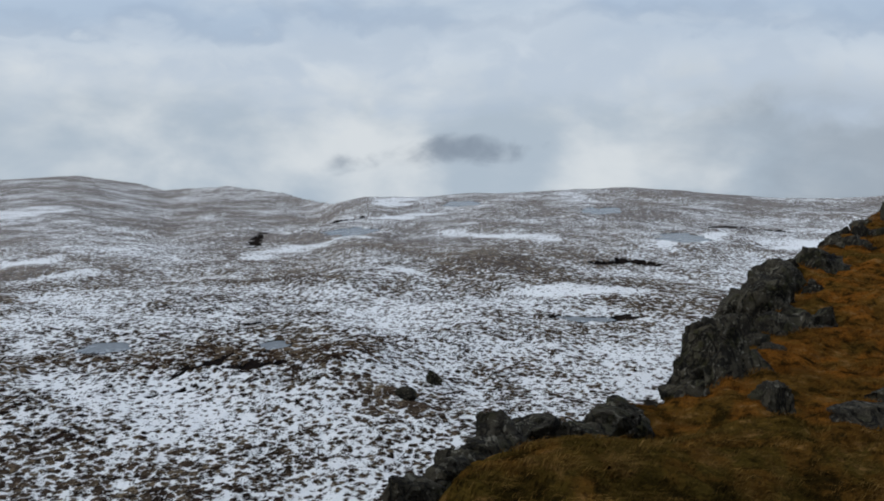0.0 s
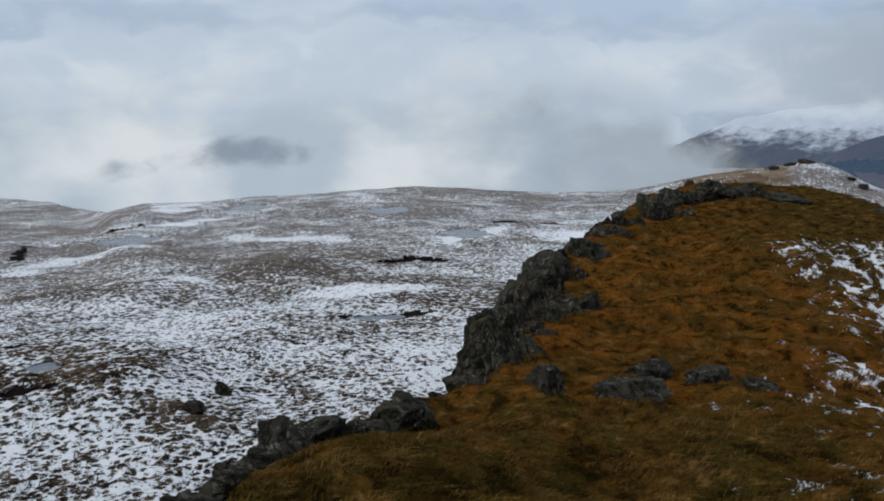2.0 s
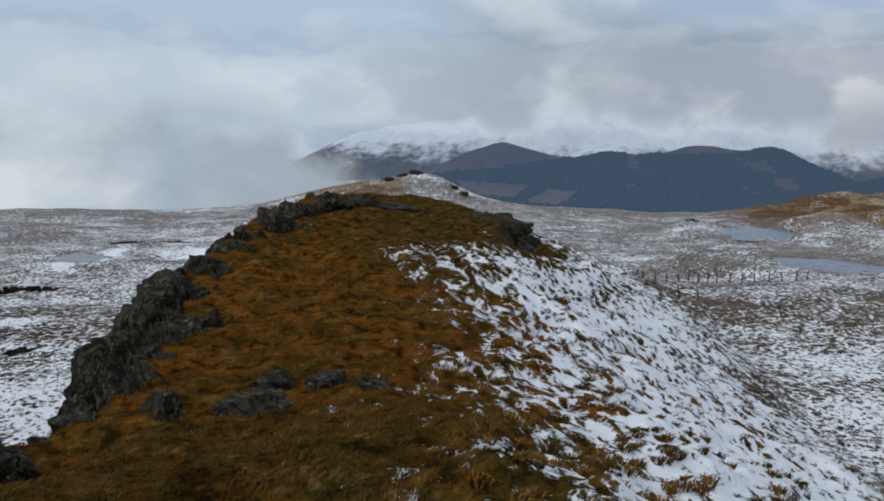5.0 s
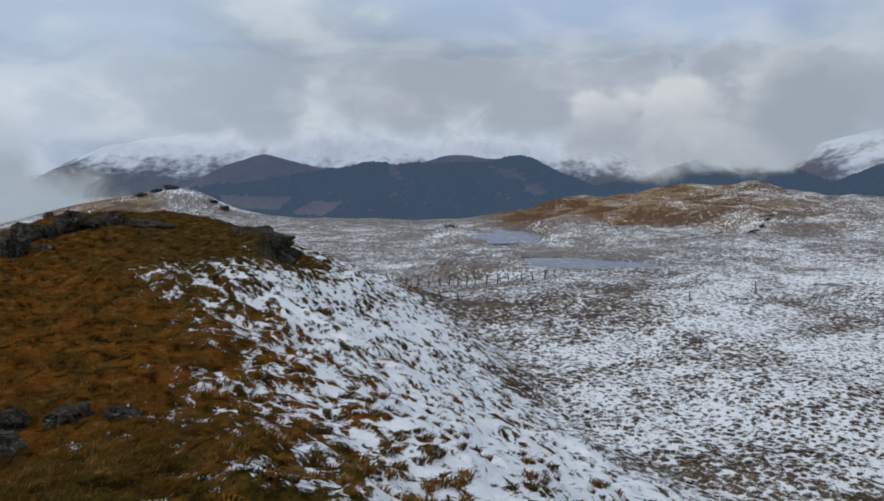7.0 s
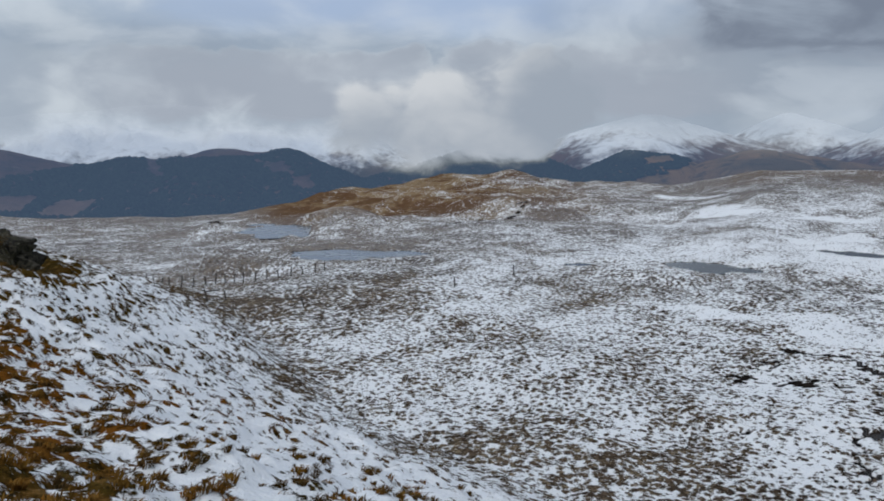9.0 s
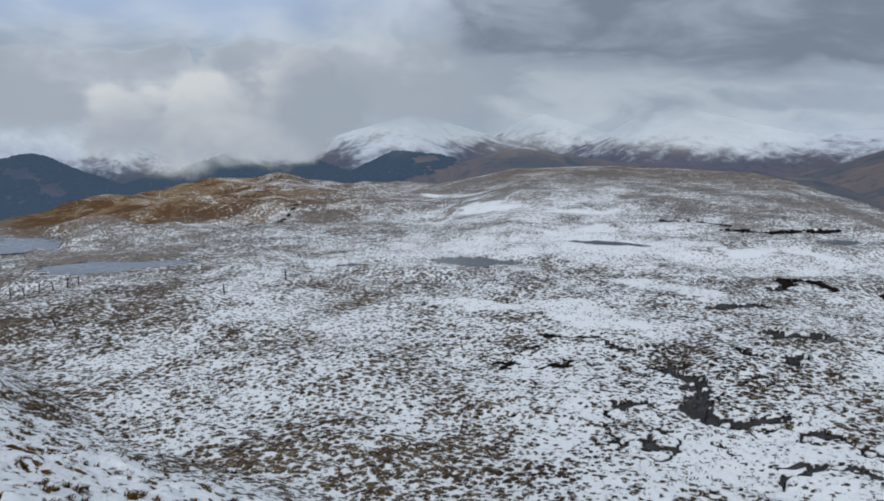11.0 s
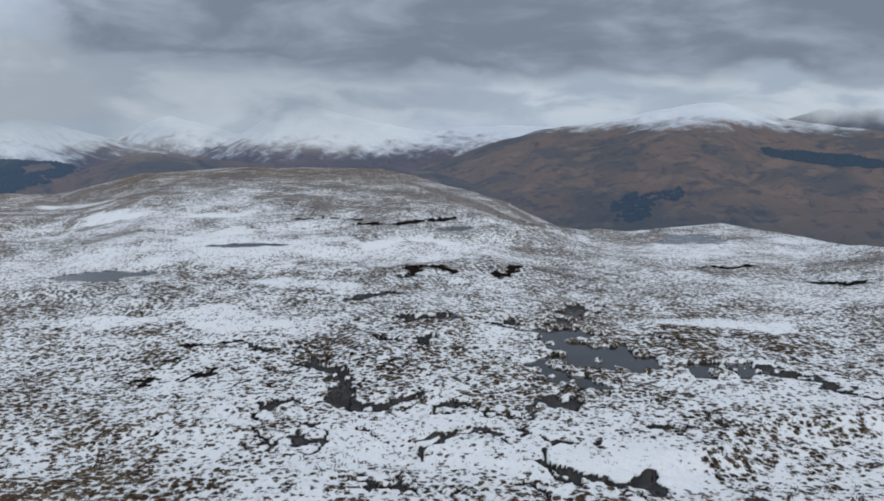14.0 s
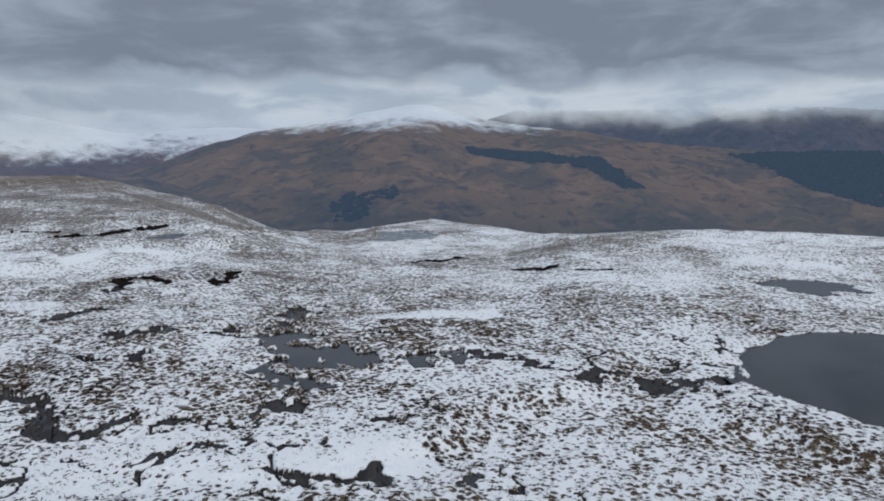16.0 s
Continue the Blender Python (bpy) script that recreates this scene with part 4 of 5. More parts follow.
    white = gr.mix(gr.math("MULTIPLY", gr.ramp(az, 58.0, 66.0), 0.75), white, gr.mix(gr.ramp(long_wisp, -0.08, 0.1), gr.mix(gr.ramp(az, 78.0, 94.0), rgb(0.28, 0.34, 0.42), rgb(0.35, 0.43, 0.53)), gr.mix(gr.ramp(az, 78.0, 94.0), rgb(0.44, 0.50, 0.575), rgb(0.58, 0.65, 0.73))))
    white = gr.mix(sheet, white, gr.mix(gr.ramp(rough, -0.1, 0.12), rgb(0.35, 0.39, 0.46), rgb(0.46, 0.51, 0.58)))
    fog_tone = gr.mix(gr.ramp(billow, 0.33, 0.66), rgb(0.42, 0.50, 0.585), rgb(0.665, 0.71, 0.745))
    fog_tone = gr.mix(gr.ramp(gr.math("ADD", az, gr.math("MULTIPLY", wisp, 30.0)), -15.0, 3.0, 0.0, 0.85), fog_tone, rgb(0.31, 0.37, 0.44))
    white = gr.mix(gr.math("MULTIPLY", fog, gr.ramp(az, 14.0, 8.0)), white, fog_tone)
    lit = gr.math("ADD", gr.ramp(depth, 1.3, 0.2, 0.15, 0.5), gr.math("ADD", gr.math("ADD", gr.math("MULTIPLY", wisp, 2.4), gr.math("MULTIPLY", puff, 0.4)), gr.ramp(el, -3.0, 3.0, 0.1, 0.45)))
    lit = gr.math("SUBTRACT", lit, gr.ramp(az, 48.0, 54.0, 0.0, 0.6))
    heap_tone = gr.mix(gr.ramp(lit, 0.0, 1.0), rgb(0.33, 0.38, 0.45), rgb(0.60, 0.63, 0.665))
    white = gr.mix(heap, white, heap_tone)
    white = gr.mix(hole, white, rgb(0.22, 0.27, 0.34))
    white = gr.mix(deck, white, gr.mix(gr.ramp(gr.math("ADD", long_wisp, gr.math("MULTIPLY", puff, 0.1)), -0.14, 0.20), rgb(0.185, 0.222, 0.29), rgb(0.32, 0.38, 0.465)))
    # blue is the painted haze, shown where no cloud lies
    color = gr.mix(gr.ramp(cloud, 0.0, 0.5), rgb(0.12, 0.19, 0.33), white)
    glow = gr.n("ShaderNodeEmission", None, Color=color, Strength=1.0)
    clear = gr.n("ShaderNodeBsdfTransparent")
    both = gr.n("ShaderNodeMixShader", None, i0=alpha, i1=clear.outputs[0], i2=glow.outputs[0])
    gr.n("ShaderNodeOutputMaterial", None, Surface=both)
    return m


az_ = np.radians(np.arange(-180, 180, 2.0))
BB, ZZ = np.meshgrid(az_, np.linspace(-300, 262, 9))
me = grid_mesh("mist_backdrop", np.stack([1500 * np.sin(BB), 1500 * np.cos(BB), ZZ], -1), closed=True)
me.materials.append(mist_haze_material())
tagged(new("mist_backdrop", me), "drifting mist, low cloud and painted haze over the valleys", "cloud", kind="structure")


# ---------------------------------------------------------------- water
def water_material(name, tint, rough):
    m, gr = material(name)
    p = gr.n("ShaderNodeTexCoord").outputs["Object"]
    ripple = gr.noise(p, 3.0, 3.0, 0.6, 0.2)
    film = gr.noise(p, 0.35, 4.0, 0.6, 0.5)
    color = gr.mix(gr.ramp(film, 0.4, 0.6), rgb(*[0.6 * c for c in tint]), rgb(*tint))
    b = gr.n("ShaderNodeBsdfPrincipled", None, Base_Color=color, Roughness=gr.ramp(film, 0.3, 0.7, rough, rough * 2.2), Normal=gr.bump(ripple, 0.12, 0.03))
    b.inputs["IOR"].default_value = 1.33
    gr.n("ShaderNodeOutputMaterial", None, Surface=b)
    return m


BOG_WATER = water_material("dark bog water", (0.03, 0.032, 0.035), 0.06)
ICE = water_material("thin grey ice", (0.20, 0.22, 0.24), 0.15)


def pool(name, bearing, dist, a, b, mat, label, level=None):
    """A level sheet of water with an uneven rim that lies under the banks."""
    level = pool_level(bearing, dist) if level is None else level
    rim = []
    for i in range(72):
        t = i * math.tau / 72
        k = 1.22 + 0.05 * math.sin(3 * t + dist) + 0.04 * math.sin(7 * t + bearing)
        rim.append((k * b * math.cos(t), k * a * math.sin(t), 0.0))
    bm = bmesh.new()
    centre = bm.verts.new((0, 0, 0))
    ring = [bm.verts.new(v) for v in rim]
    for i in range(72):
        bm.faces.new((centre, ring[i], ring[(i + 1) % 72]))
    me = bpy.data.meshes.new(name)
    bm.to_mesh(me), bm.free()
    me.materials.append(mat)
    ob = new(name, me)
    th = radians(bearing)
    ob.matrix_world = Matrix.Translation((dist * math.sin(th), dist * math.cos(th), level)) @ Matrix.Rotation(-th, 4, "Z")
    return tagged(ob, label, "pool", kind="structure")


for i, (bearing, dist, a, b) in enumerate(POOLS):
    icy = i in (2, 7, 8, 9, 10, 11, 12, 13, 14, 15)
    pool("water", bearing, dist, a, b, ICE if icy else BOG_WATER, "pale ice-skinned pool in the moor" if icy else "dark peaty pool with a ragged snowy bank")
pool("water", 98.5, 49, 5.6, 7.0, BOG_WATER, "shallow bog water between snowy grass islands", BOG_LEVEL)


# ---------------------------------------------------------------- rocks
def rock_material():
    m, gr = material("lichened grey rock")
    info = gr.n("ShaderNodeObjectInfo")
    p = gr.n("ShaderNodeVectorMath", {"operation": "ADD"}, i0=gr.n("ShaderNodeTexCoord").outputs["Object"], i1=info.outputs["Location"]).outputs[0]
    c, h = rock_color(gr, p)
    c = gr.mix(gr.math("MULTIPLY", info.outputs["Random"], 0.25), c, rgb(0.07, 0.064, 0.052))
    finish(gr, c, 0.88, gr.bump(h, 1.0, 0.2), 0.1)
    return m


ROCK = rock_material()


def rock(name, place, w, h, deep, seed, label, turn=0.0, category="rock"):
    rng = random.Random(seed)
    bm = bmesh.new()
    bmesh.ops.create_icosphere(bm, subdivisions=4, radius=1.0)
    cuts = []
    for _ in range(17):
        n = Vector((rng.gauss(0, 1), rng.gauss(0, 1), rng.gauss(0.15, 0.8))).normalized()
        cuts.append((n, rng.uniform(0.38, 0.72)))
    off = Vector((seed * 3.7, seed * 1.3, seed * 0.7))
    # one set of parallel joints splits the block
    joint = Vector((rng.gauss(0.5, 0.3), rng.gauss(0, 0.4), rng.gauss(0.7, 0.2))).normalized()
    for v in bm.verts:
        c = v.co.copy()
        for n, d in cuts:
            over = c.dot(n) - d
            if over > 0:
                c -= n * over * 0.95
        lay = c.dot(joint) * 2.4 + 0.5 * noise.noise(c * 1.3 + off) + seed
        gap = max(0.0, 0.10 - abs(lay - round(lay))) * 10
        c += c.normalized() * (0.06 * noise.noise(c * 1.6 + off) + 0.09 * noise.noise(c * 4.1 + off) + 0.085 * noise.noise(c * 9 + off) + 0.05 * noise.noise(c * 19 + off) - 0.12 * gap)
        v.co = Vector((c.x * w * 0.80, c.y * deep * 0.80, c.z * h * 0.78))
    for f in bm.faces:
        f.smooth = True
    me = bpy.data.meshes.new(name)
    bm.to_mesh(me), bm.free()
    me.materials.append(ROCK)
    ob = new(name, me)
    ob.matrix_world = Matrix.Translation(place) @ Euler((rng.uniform(-0.15, 0.15), rng.uniform(-0.15, 0.15), turn + rng.uniform(-0.4, 0.4))).to_matrix().to_4x4()
    return tagged(ob, label, category, group="rocks of the ridge" if name == "crag_rock" else "boulders")


# x, y, z of the middle, width and height
CRAG = [
    (-3.28, 16.97, -6.25, 1.2, 1.3), (-2.57, 19.67, -6.53, 2.1, 1.9), (-3.64, 21.57, -6.84, 1.5, 1.8), (-3.86, 19.95, -6.77, 1.1, 1.4), (-3.37, 22.80, -6.41, 1.8, 2.0),
    (-2.68, 26.04, -6.19, 2.0, 1.7), (-1.98, 23.97, -6.43, 1.5, 1.5), (-1.17, 24.59, -6.2, 0.95, 1.2), (-2.56, 28.66, -6.0, 1.9, 1.5), (-3.51, 28.46, -6.6, 1.5, 1.4),
    (-1.11, 31.29, -6.1, 1.8, 1.5), (-2.25, 21.84, -6.4, 1.3, 1.0), (-1.47, 28.19, -6.15, 1.0, 1.0), (-1.6, 33.2, -6.6, 1.8, 1.4)]
EDGE = [
    (-0.20, 36.36, -6.29, 2.0, 1.2), (0.67, 38.40, -6.12, 1.7, 1.2), (1.66, 41.44, -5.93, 2.0, 2.1), (2.36, 44.47, -5.7, 1.9, 1.2), (4.90, 48.27, -5.9, 3.4, 1.6),
    (7.14, 50.02, -5.92, 2.9, 1.2), (9.28, 49.61, -6.2, 3.4, 0.75), (3.08, 42.33, -6.1, 1.4, 0.8), (3.6, 46.2, -6.0, 1.6, 1.3)]
LOW = [
    (-3.62, 13.93, -5.33, 1.0, 0.5), (-4.30, 9.33, -4.40, 0.48, 0.48), (-4.36, 11.06, -4.78, 0.85, 0.62), (-4.06, 7.70, -4.0, 0.62, 0.5), (-4.26, 11.95, -4.96, 1.0, 0.42),
    (-3.90, 12.88, -5.18, 0.6, 0.3), (-1.08, 16.33, -5.76, 0.7, 0.42), (-1.32, 17.03, -5.86, 0.62, 0.5), (0.35, 16.27, -5.75, 1.3, 0.5), (0.93, 18.49, -6.02, 0.95, 0.36),
    (2.00, 17.82, -5.88, 1.05, 0.3), (2.86, 17.18, -5.8, 0.75, 0.26), (-4.1, 8.6, -4.2, 0.6, 0.4), (-4.35, 10.3, -4.65, 0.7, 0.4), (-3.9, 6.6, -3.75, 0.6, 0.4), (-3.55, 14.9, -5.6, 0.9, 0.6),
    (-3.7, 13.3, -5.3, 0.55, 0.3)]
CRAG_EAST = [(15.3, 42.3, -7.0, 2.4, 2.0), (14.3, 42.9, -6.75, 2.3, 1.4), (15.9, 41.6, -7.6, 2.0, 1.7), (16.2, 40.7, -8.2, 1.8, 1.2), (13.0, 43.5, -6.55, 2.2, 0.8), (15.8, 43.6, -6.9, 2.0, 1.7)]
STONES = [(-16.4, 30.5, 0.0, 1.0, 0.62), (-16.5, 33.3, 0.0, 0.7, 0.66)]
for i, (x, y, z, w, h) in enumerate(CRAG):
    rock("crag_rock", (x + 0.60, y, z - 0.3), w * 0.95, h * 1.1, w * 1.05, 11 + i, "large dark fissured crag rock at the grass edge", 0.3 * i)
for i, (x, y, z, w, h) in enumerate(EDGE):
    rock("crag_rock", (x + 0.45, y, z - 0.1), w * 1.0, h * 1.0, w * 0.8, 41 + i, "grey weathered rock outcrop along the ridge edge", 0.2 * i)
for i, (x, y, z, w, h) in enumerate(LOW):
    lift = 0.07 if x > -2 else (-0.18 if y > 12.5 else -0.06)
    rock("boulder", (x, y, z + lift), w * (1.1 if x > -2 else 1.0), h * (1.1 if x > -2 else 1.1), w * 0.9, 71 + i, "small lichen-spotted boulder half sunk in brown grass", 0.1 * i)
for i, (x, y, z, w, h) in enumerate(CRAG_EAST):
    rock("crag_rock", (x - 1.25, y, z + 0.15), w * 1.15, h * 0.9, w * 1.1, 91 + i, "dark crag rock at the end of the ridge", 0.2 * i)
for i, (x, y, z, w, h) in enumerate(STONES):
    z = float(terrain(np.array([x]), np.array([y]))[0])
    rock("boulder", (x, y, z + 0.15), w, h, w * 0.8, 101 + i, "dark mossy boulder lying on the snowy moor", 0.4 * i)
for i, (bearing, dist, w, h) in enumerate([(11.4, 149, 1.8, 0.7), (12.3, 150, 2.4, 0.9), (10.6, 148, 2.0, 0.5), (15.0, 147, 1.8, 0.8), (15.7, 145, 1.8, 0.7)]):
    x, y = dist * math.sin(radians(bearing)), dist * math.cos(radians(bearing))
    z = float(terrain(np.array([x]), np.array([y]))[0])
    rock("crag_rock", (x, y, z), w, h, w, 111 + i, "dark rock outcrop on the snowy knoll beyond the ridge")
# loose blocks along the edge of the grass and on the steep western face
rng_face = random.Random(4)
for i in range(30):
    y = 16.5 + 30 * (i + rng_face.random()) / 30
    x = float(ridge_edges(np.array([y]))[1][0]) + rng_face.uniform(-0.5, 0.7)
    z = float(terrain(np.array([x]), np.array([y]))[0])
    w = rng_face.uniform(0.3, 0.75)
    rock("crag_rock", (x, y, z), w, w * rng_face.uniform(0.6, 1.0), w * 0.9, 171 + i, "grey lichened block at the edge of the brown grass")
for i in range(34):
    y = 19 + 42 * (i + rng_face.random()) / 34
    left = float(ridge_edges(np.array([y]))[1][0])
    x = left - rng_face.uniform(0.0, 1.4)
    z = float(terrain(np.array([x]), np.array([y]))[0])
    w = rng_face.uniform(0.5, 1.1)
    rock("crag_rock", (x, y, z), w, w * rng_face.uniform(0.7, 1.1), w * 0.9, 131 + i, "broken dark rock on the steep ridge side")


# ---------------------------------------------------------------- fence
def wood_material():
    m, gr = material("weathered grey wood")
    p = gr.n("ShaderNodeTexCoord").outputs["Object"]
    grain = gr.noise(gr.stretch(p, 1, 1, 0.1), 40.0, 4.0, 0.6)
    finish(gr, gr.mix(grain, rgb(0.022, 0.02, 0.018), rgb(0.065, 0.056, 0.048)), 0.9, gr.bump(grain, 0.4, 0.01))
    return m


WOOD = wood_material()


def post_mesh(height, radius):
    bm = bmesh.new()
    bmesh.ops.create_cone(bm, cap_ends=True, segments=8, radius1=radius, radius2=radius * 0.85, depth=height)
    for v in bm.verts:
        v.co.z += height / 2 - 0.2
        if v.co.z > height / 2:
            v.co.z += 0.8 * v.co.x
    me = bpy.data.meshes.new("post")
    bm.to_mesh(me), bm.free()
    me.materials.append(WOOD)
    return me


POST = post_mesh(1.1, 0.06)


def fence(points, spacing, label, seed, lean=0.10):
    rng = random.Random(seed)
    root = tagged(new("fence"), label, "fence")
    root.location = (points[0][0], points[0][1], float(terrain(np.array([points[0][0]]), np.array([points[0][1]]))[0]))
    root_inv = Matrix.Translation(-root.location)
    for (x0, y0), (x1, y1) in zip(points, points[1:]):
        n = max(1, round(math.hypot(x1 - x0, y1 - y0) / spacing))
        for k in range(n):
            x, y = x0 + (x1 - x0) * k / n, y0 + (y1 - y0) * k / n
            z = float(terrain(np.array([x]), np.array([y]))[0])
            ob = new("post", POST)
            ob.parent = root
            ob.matrix_local = root_inv @ Matrix.Translation((x, y, z)) @ Euler((rng.gauss(0, lean), rng.gauss(0, lean), rng.random() * 6)).to_matrix().to_4x4() @ Matrix.Diagonal((1, 1, rng.uniform(0.85, 1.1), 1))
    return root


fence([(34.4, 83), (34.2, 77), (34, 73), (33.4, 67), (34.0, 64.2), (36.5, 62.6), (40, 62.4), (43, 61.4), (46, 60.0), (47.5, 59.2)], 1.0, "line of weathered grey wooden fence posts across the moor", 3)
old_fence = fence([(29.9, 51.1), (32.2, 52.5), (35.5, 47.6), (48.2, 44.8), (55.7, 44.8), (56.5, 44.6)], 30, "a few leaning old wooden fence posts", 9, 0.22)


post = old_fence.children[1]
bm = bmesh.new()
bmesh.ops.create_cone(bm, cap_ends=True, segments=7, radius1=0.05, radius2=0.04, depth=0.95)
bmesh.ops.rotate(bm, verts=bm.verts, matrix=Euler((0, radians(84), radians(-31))).to_matrix())
brace_mesh = bpy.data.meshes.new("brace")
bm.to_mesh(brace_mesh), bm.free()
brace_mesh.materials.append(WOOD)
brace = new("brace", brace_mesh)
brace.parent = old_fence
brace.location = post.matrix_local.translation + Vector((0.36, -0.2, 0.78))


# ---------------------------------------------------------------- grass
def blade_material(name, colors, dark):
    m, gr = material(name)
    rnd = gr.n("ShaderNodeNewGeometry").outputs["Random Per Island"]
    p = gr.n("ShaderNodeTexCoord").outputs["Object"]
    patch = gr.noise(p, 0.9, 5.0, 0.65, 0.5)
    c = gr.mix(gr.ramp(patch, 0.42, 0.58), rgb(*colors[0]), rgb(*colors[1]))
    c = gr.mix(gr.math("MULTIPLY", rnd, rnd), c, rgb(*colors[2]))
    c = gr.mix(gr.ramp(rnd, 0.0, 0.3, 0.85, 0.0), c, rgb(*dark))
    c = gr.mix(gr.ramp(gr.noise(p, 3.2, 4.0, 0.6, 0.4), 0.55, 0.40, 0.0, 0.75), c, rgb(*dark))
    side = gr.n("ShaderNodeNewGeometry").outputs["Normal"]
    soft = gr.n("ShaderNodeVectorMath", {"operation": "ADD"}, i0=gr.n("ShaderNodeVectorMath", {"operation": "SCALE"}, i0=side, Scale=0.5).outputs[0], i1=(0, 0, 1)).outputs[0]
    finish(gr, c, 1.0, gr.n("ShaderNodeVectorMath", {"operation": "NORMALIZE"}, i0=soft).outputs[0], 0.0)
    return m


def crest_blades():
    m, gr = material("rust, gold and olive hill grass")
    rnd = gr.n("ShaderNodeNewGeometry")
    p = gr.n("ShaderNodeTexCoord").outputs["Object"]
    c = crest_color(gr, p)
    c = gr.mix(gr.ramp(rnd.outputs["Random Per Island"], 0.0, 0.35, 0.7, 0.0), c, rgb(0.03, 0.019, 0.005))
    c = gr.mix(gr.ramp(rnd.outputs["Random Per Island"], 0.8, 1.0, 0.0, 0.4), c, rgb(0.24, 0.14, 0.045))
    soft = gr.n("ShaderNodeVectorMath", {"operation": "ADD"}, i0=gr.n("ShaderNodeVectorMath", {"operation": "SCALE"}, i0=rnd.outputs["Normal"], Scale=0.5).outputs[0], i1=(0, 0, 1)).outputs[0]
    finish(gr, c, 1.0, gr.n("ShaderNodeVectorMath", {"operation": "NORMALIZE"}, i0=soft).outputs[0], 0.0)
    return m


CREST_GRASS = crest_blades()
STRAW_GRASS = blade_material("faded moor grass", ((0.088, 0.055, 0.038), (0.042, 0.027, 0.020), (0.21, 0.15, 0.105)), (0.016, 0.012, 0.010))


HEATHER = blade_material("dark heather", ((0.020, 0.011, 0.009), (0.015, 0.010, 0.008), (0.050, 0.034, 0.022)), (0.007, 0.005, 0.005))
GOLD_GRASS = blade_material("golden brown hill grass", ((0.24, 0.092, 0.014), (0.15, 0.08, 0.014), (0.34, 0.18, 0.05)), (0.05, 0.026, 0.007))
SLOPE_GRASS = blade_material("dark brown tussock grass", ((0.115, 0.058, 0.017), (0.066, 0.045, 0.015), (0.21, 0.12, 0.046)), (0.030, 0.019, 0.008))
PALE_GRASS = blade_material("pale straw grass", ((0.19, 0.095, 0.022), (0.14, 0.078, 0.02), (0.26, 0.155, 0.05)), (0.05, 0.03, 0.008))


def grass(name, x, y, clump_r, blade_h, blade_w, blades, mat, label, seed, wind=(0.35, 0.12), bent=False):
    """Tufts of blades at the places given: straight ones, or bent over at half height."""
    rng = np.random.RandomState(seed)
    n = len(x)
    z = terrain(x, y)
    cx, cy, cz = (np.repeat(v, blades) for v in (x, y, z))
    R, H, W = (np.repeat(np.broadcast_to(v, n), blades) for v in (clump_r, blade_h, blade_w))
    k = n * blades
    ang, rad = rng.rand(k) * math.tau, np.sqrt(rng.rand(k)) * R
    bx, by = cx + rad * np.cos(ang), cy + rad * np.sin(ang)
    h = H * rng.uniform(0.5, 1.2, k)
    out = 0.7 * rad / np.maximum(R, 1e-3)
    lx = out * np.cos(ang) + wind[0] + rng.normal(0, 0.35, k)
    ly = out * np.sin(ang) + wind[1] + rng.normal(0, 0.35, k)
    turn = rng.rand(k) * math.pi
    wx, wy = W * np.cos(turn) * 0.5, W * np.sin(turn) * 0.5
    base = cz - 0.04

    def at(px, py, pz):
        return np.stack([px, py, pz], -1)

    if not bent:
        v = np.stack([at(bx - wx, by - wy, base), at(bx + wx, by + wy, base), at(bx + h * lx, by + h * ly, cz + h * 0.9)], 1)
        faces = np.arange(k * 3).reshape(-1, 3)
    else:
        mx, my, mz = bx + 0.45 * h * lx, by + 0.45 * h * ly, cz + 0.75 * h
        tx, ty, tz = bx + 1.5 * h * lx, by + 1.5 * h * ly, cz + h * rng.uniform(0.45, 1.0, k)
        v = np.stack([at(bx - wx, by - wy, base), at(bx + wx, by + wy, base), at(mx + 0.8 * wx, my + 0.8 * wy, mz), at(mx - 0.8 * wx, my - 0.8 * wy, mz), at(tx, ty, tz)], 1)
        faces = (np.arange(k)[:, None, None] * 5 + np.array([(0, 1, 2), (0, 2, 3), (3, 2, 4)])[None]).reshape(-1, 3)
    tri_object(name, v.reshape(-1, 3), faces, mat, label, "grass")


def scatter(n, x0, x1, y0, y1, seed):
    rng = np.random.RandomState(seed)
    return rng.uniform(x0, x1, n), rng.uniform(y0, y1, n), rng


def on_crest_grass(x, y):
    k, _ = ridge_part(x, y)
    line = grass_line(y)
    left = ridge_edges(y)[1]
    return (k > 0.3) & (x < line - 1.1 * fbm(x / 2.5, y / 2.5, 3, 71) + 0.2) & (x > left - 0.3)


# the near crest
x, y, rng = scatter(23000, -5, 6, 4.2, 14, 21)
ok = on_crest_grass(x, y)
x, y = x[ok], y[ok]
lush = smooth(fbm(x / 0.55, y / 0.45, 3, 7), -0.4, 0.7)
s_ = rng.uniform(0.6, 1.2, len(x)) * (0.35 + 0.9 * lush)
grass("crest_grass", x, y, 0.10 * s_ + 0.05, 0.034 * s_ + 0.012, 0.011, 8, CREST_GRASS, "matted rust and olive hill grass on the summit", 31, (2.0, 0.3), True)
ok = (lush > 0.75) & (rng.rand(len(x)) < 0.10)
grass("pale_tussocks", x[ok], y[ok], 0.12, 0.075, 0.010, 26, PALE_GRASS, "pale straw-coloured grass tufts on the crest", 35, (1.4, 0.2), True)
x, y, rng = scatter(17000, -5, 8, 14, 24, 26)
ok = on_crest_grass(x, y)
x, y = x[ok], y[ok]
lush = smooth(fbm(x / 0.9, y / 0.6, 3, 7), -0.3, 0.7)
s_ = rng.uniform(0.6, 1.2, len(x)) * (0.35 + 1.0 * lush)
grass("crest_grass", x, y, 0.13 * s_ + 0.05, 0.05 * s_ + 0.015, 0.016, 12, CREST_GRASS, "rust-brown hill grass among the rocks", 36, (0.8, 0.2))
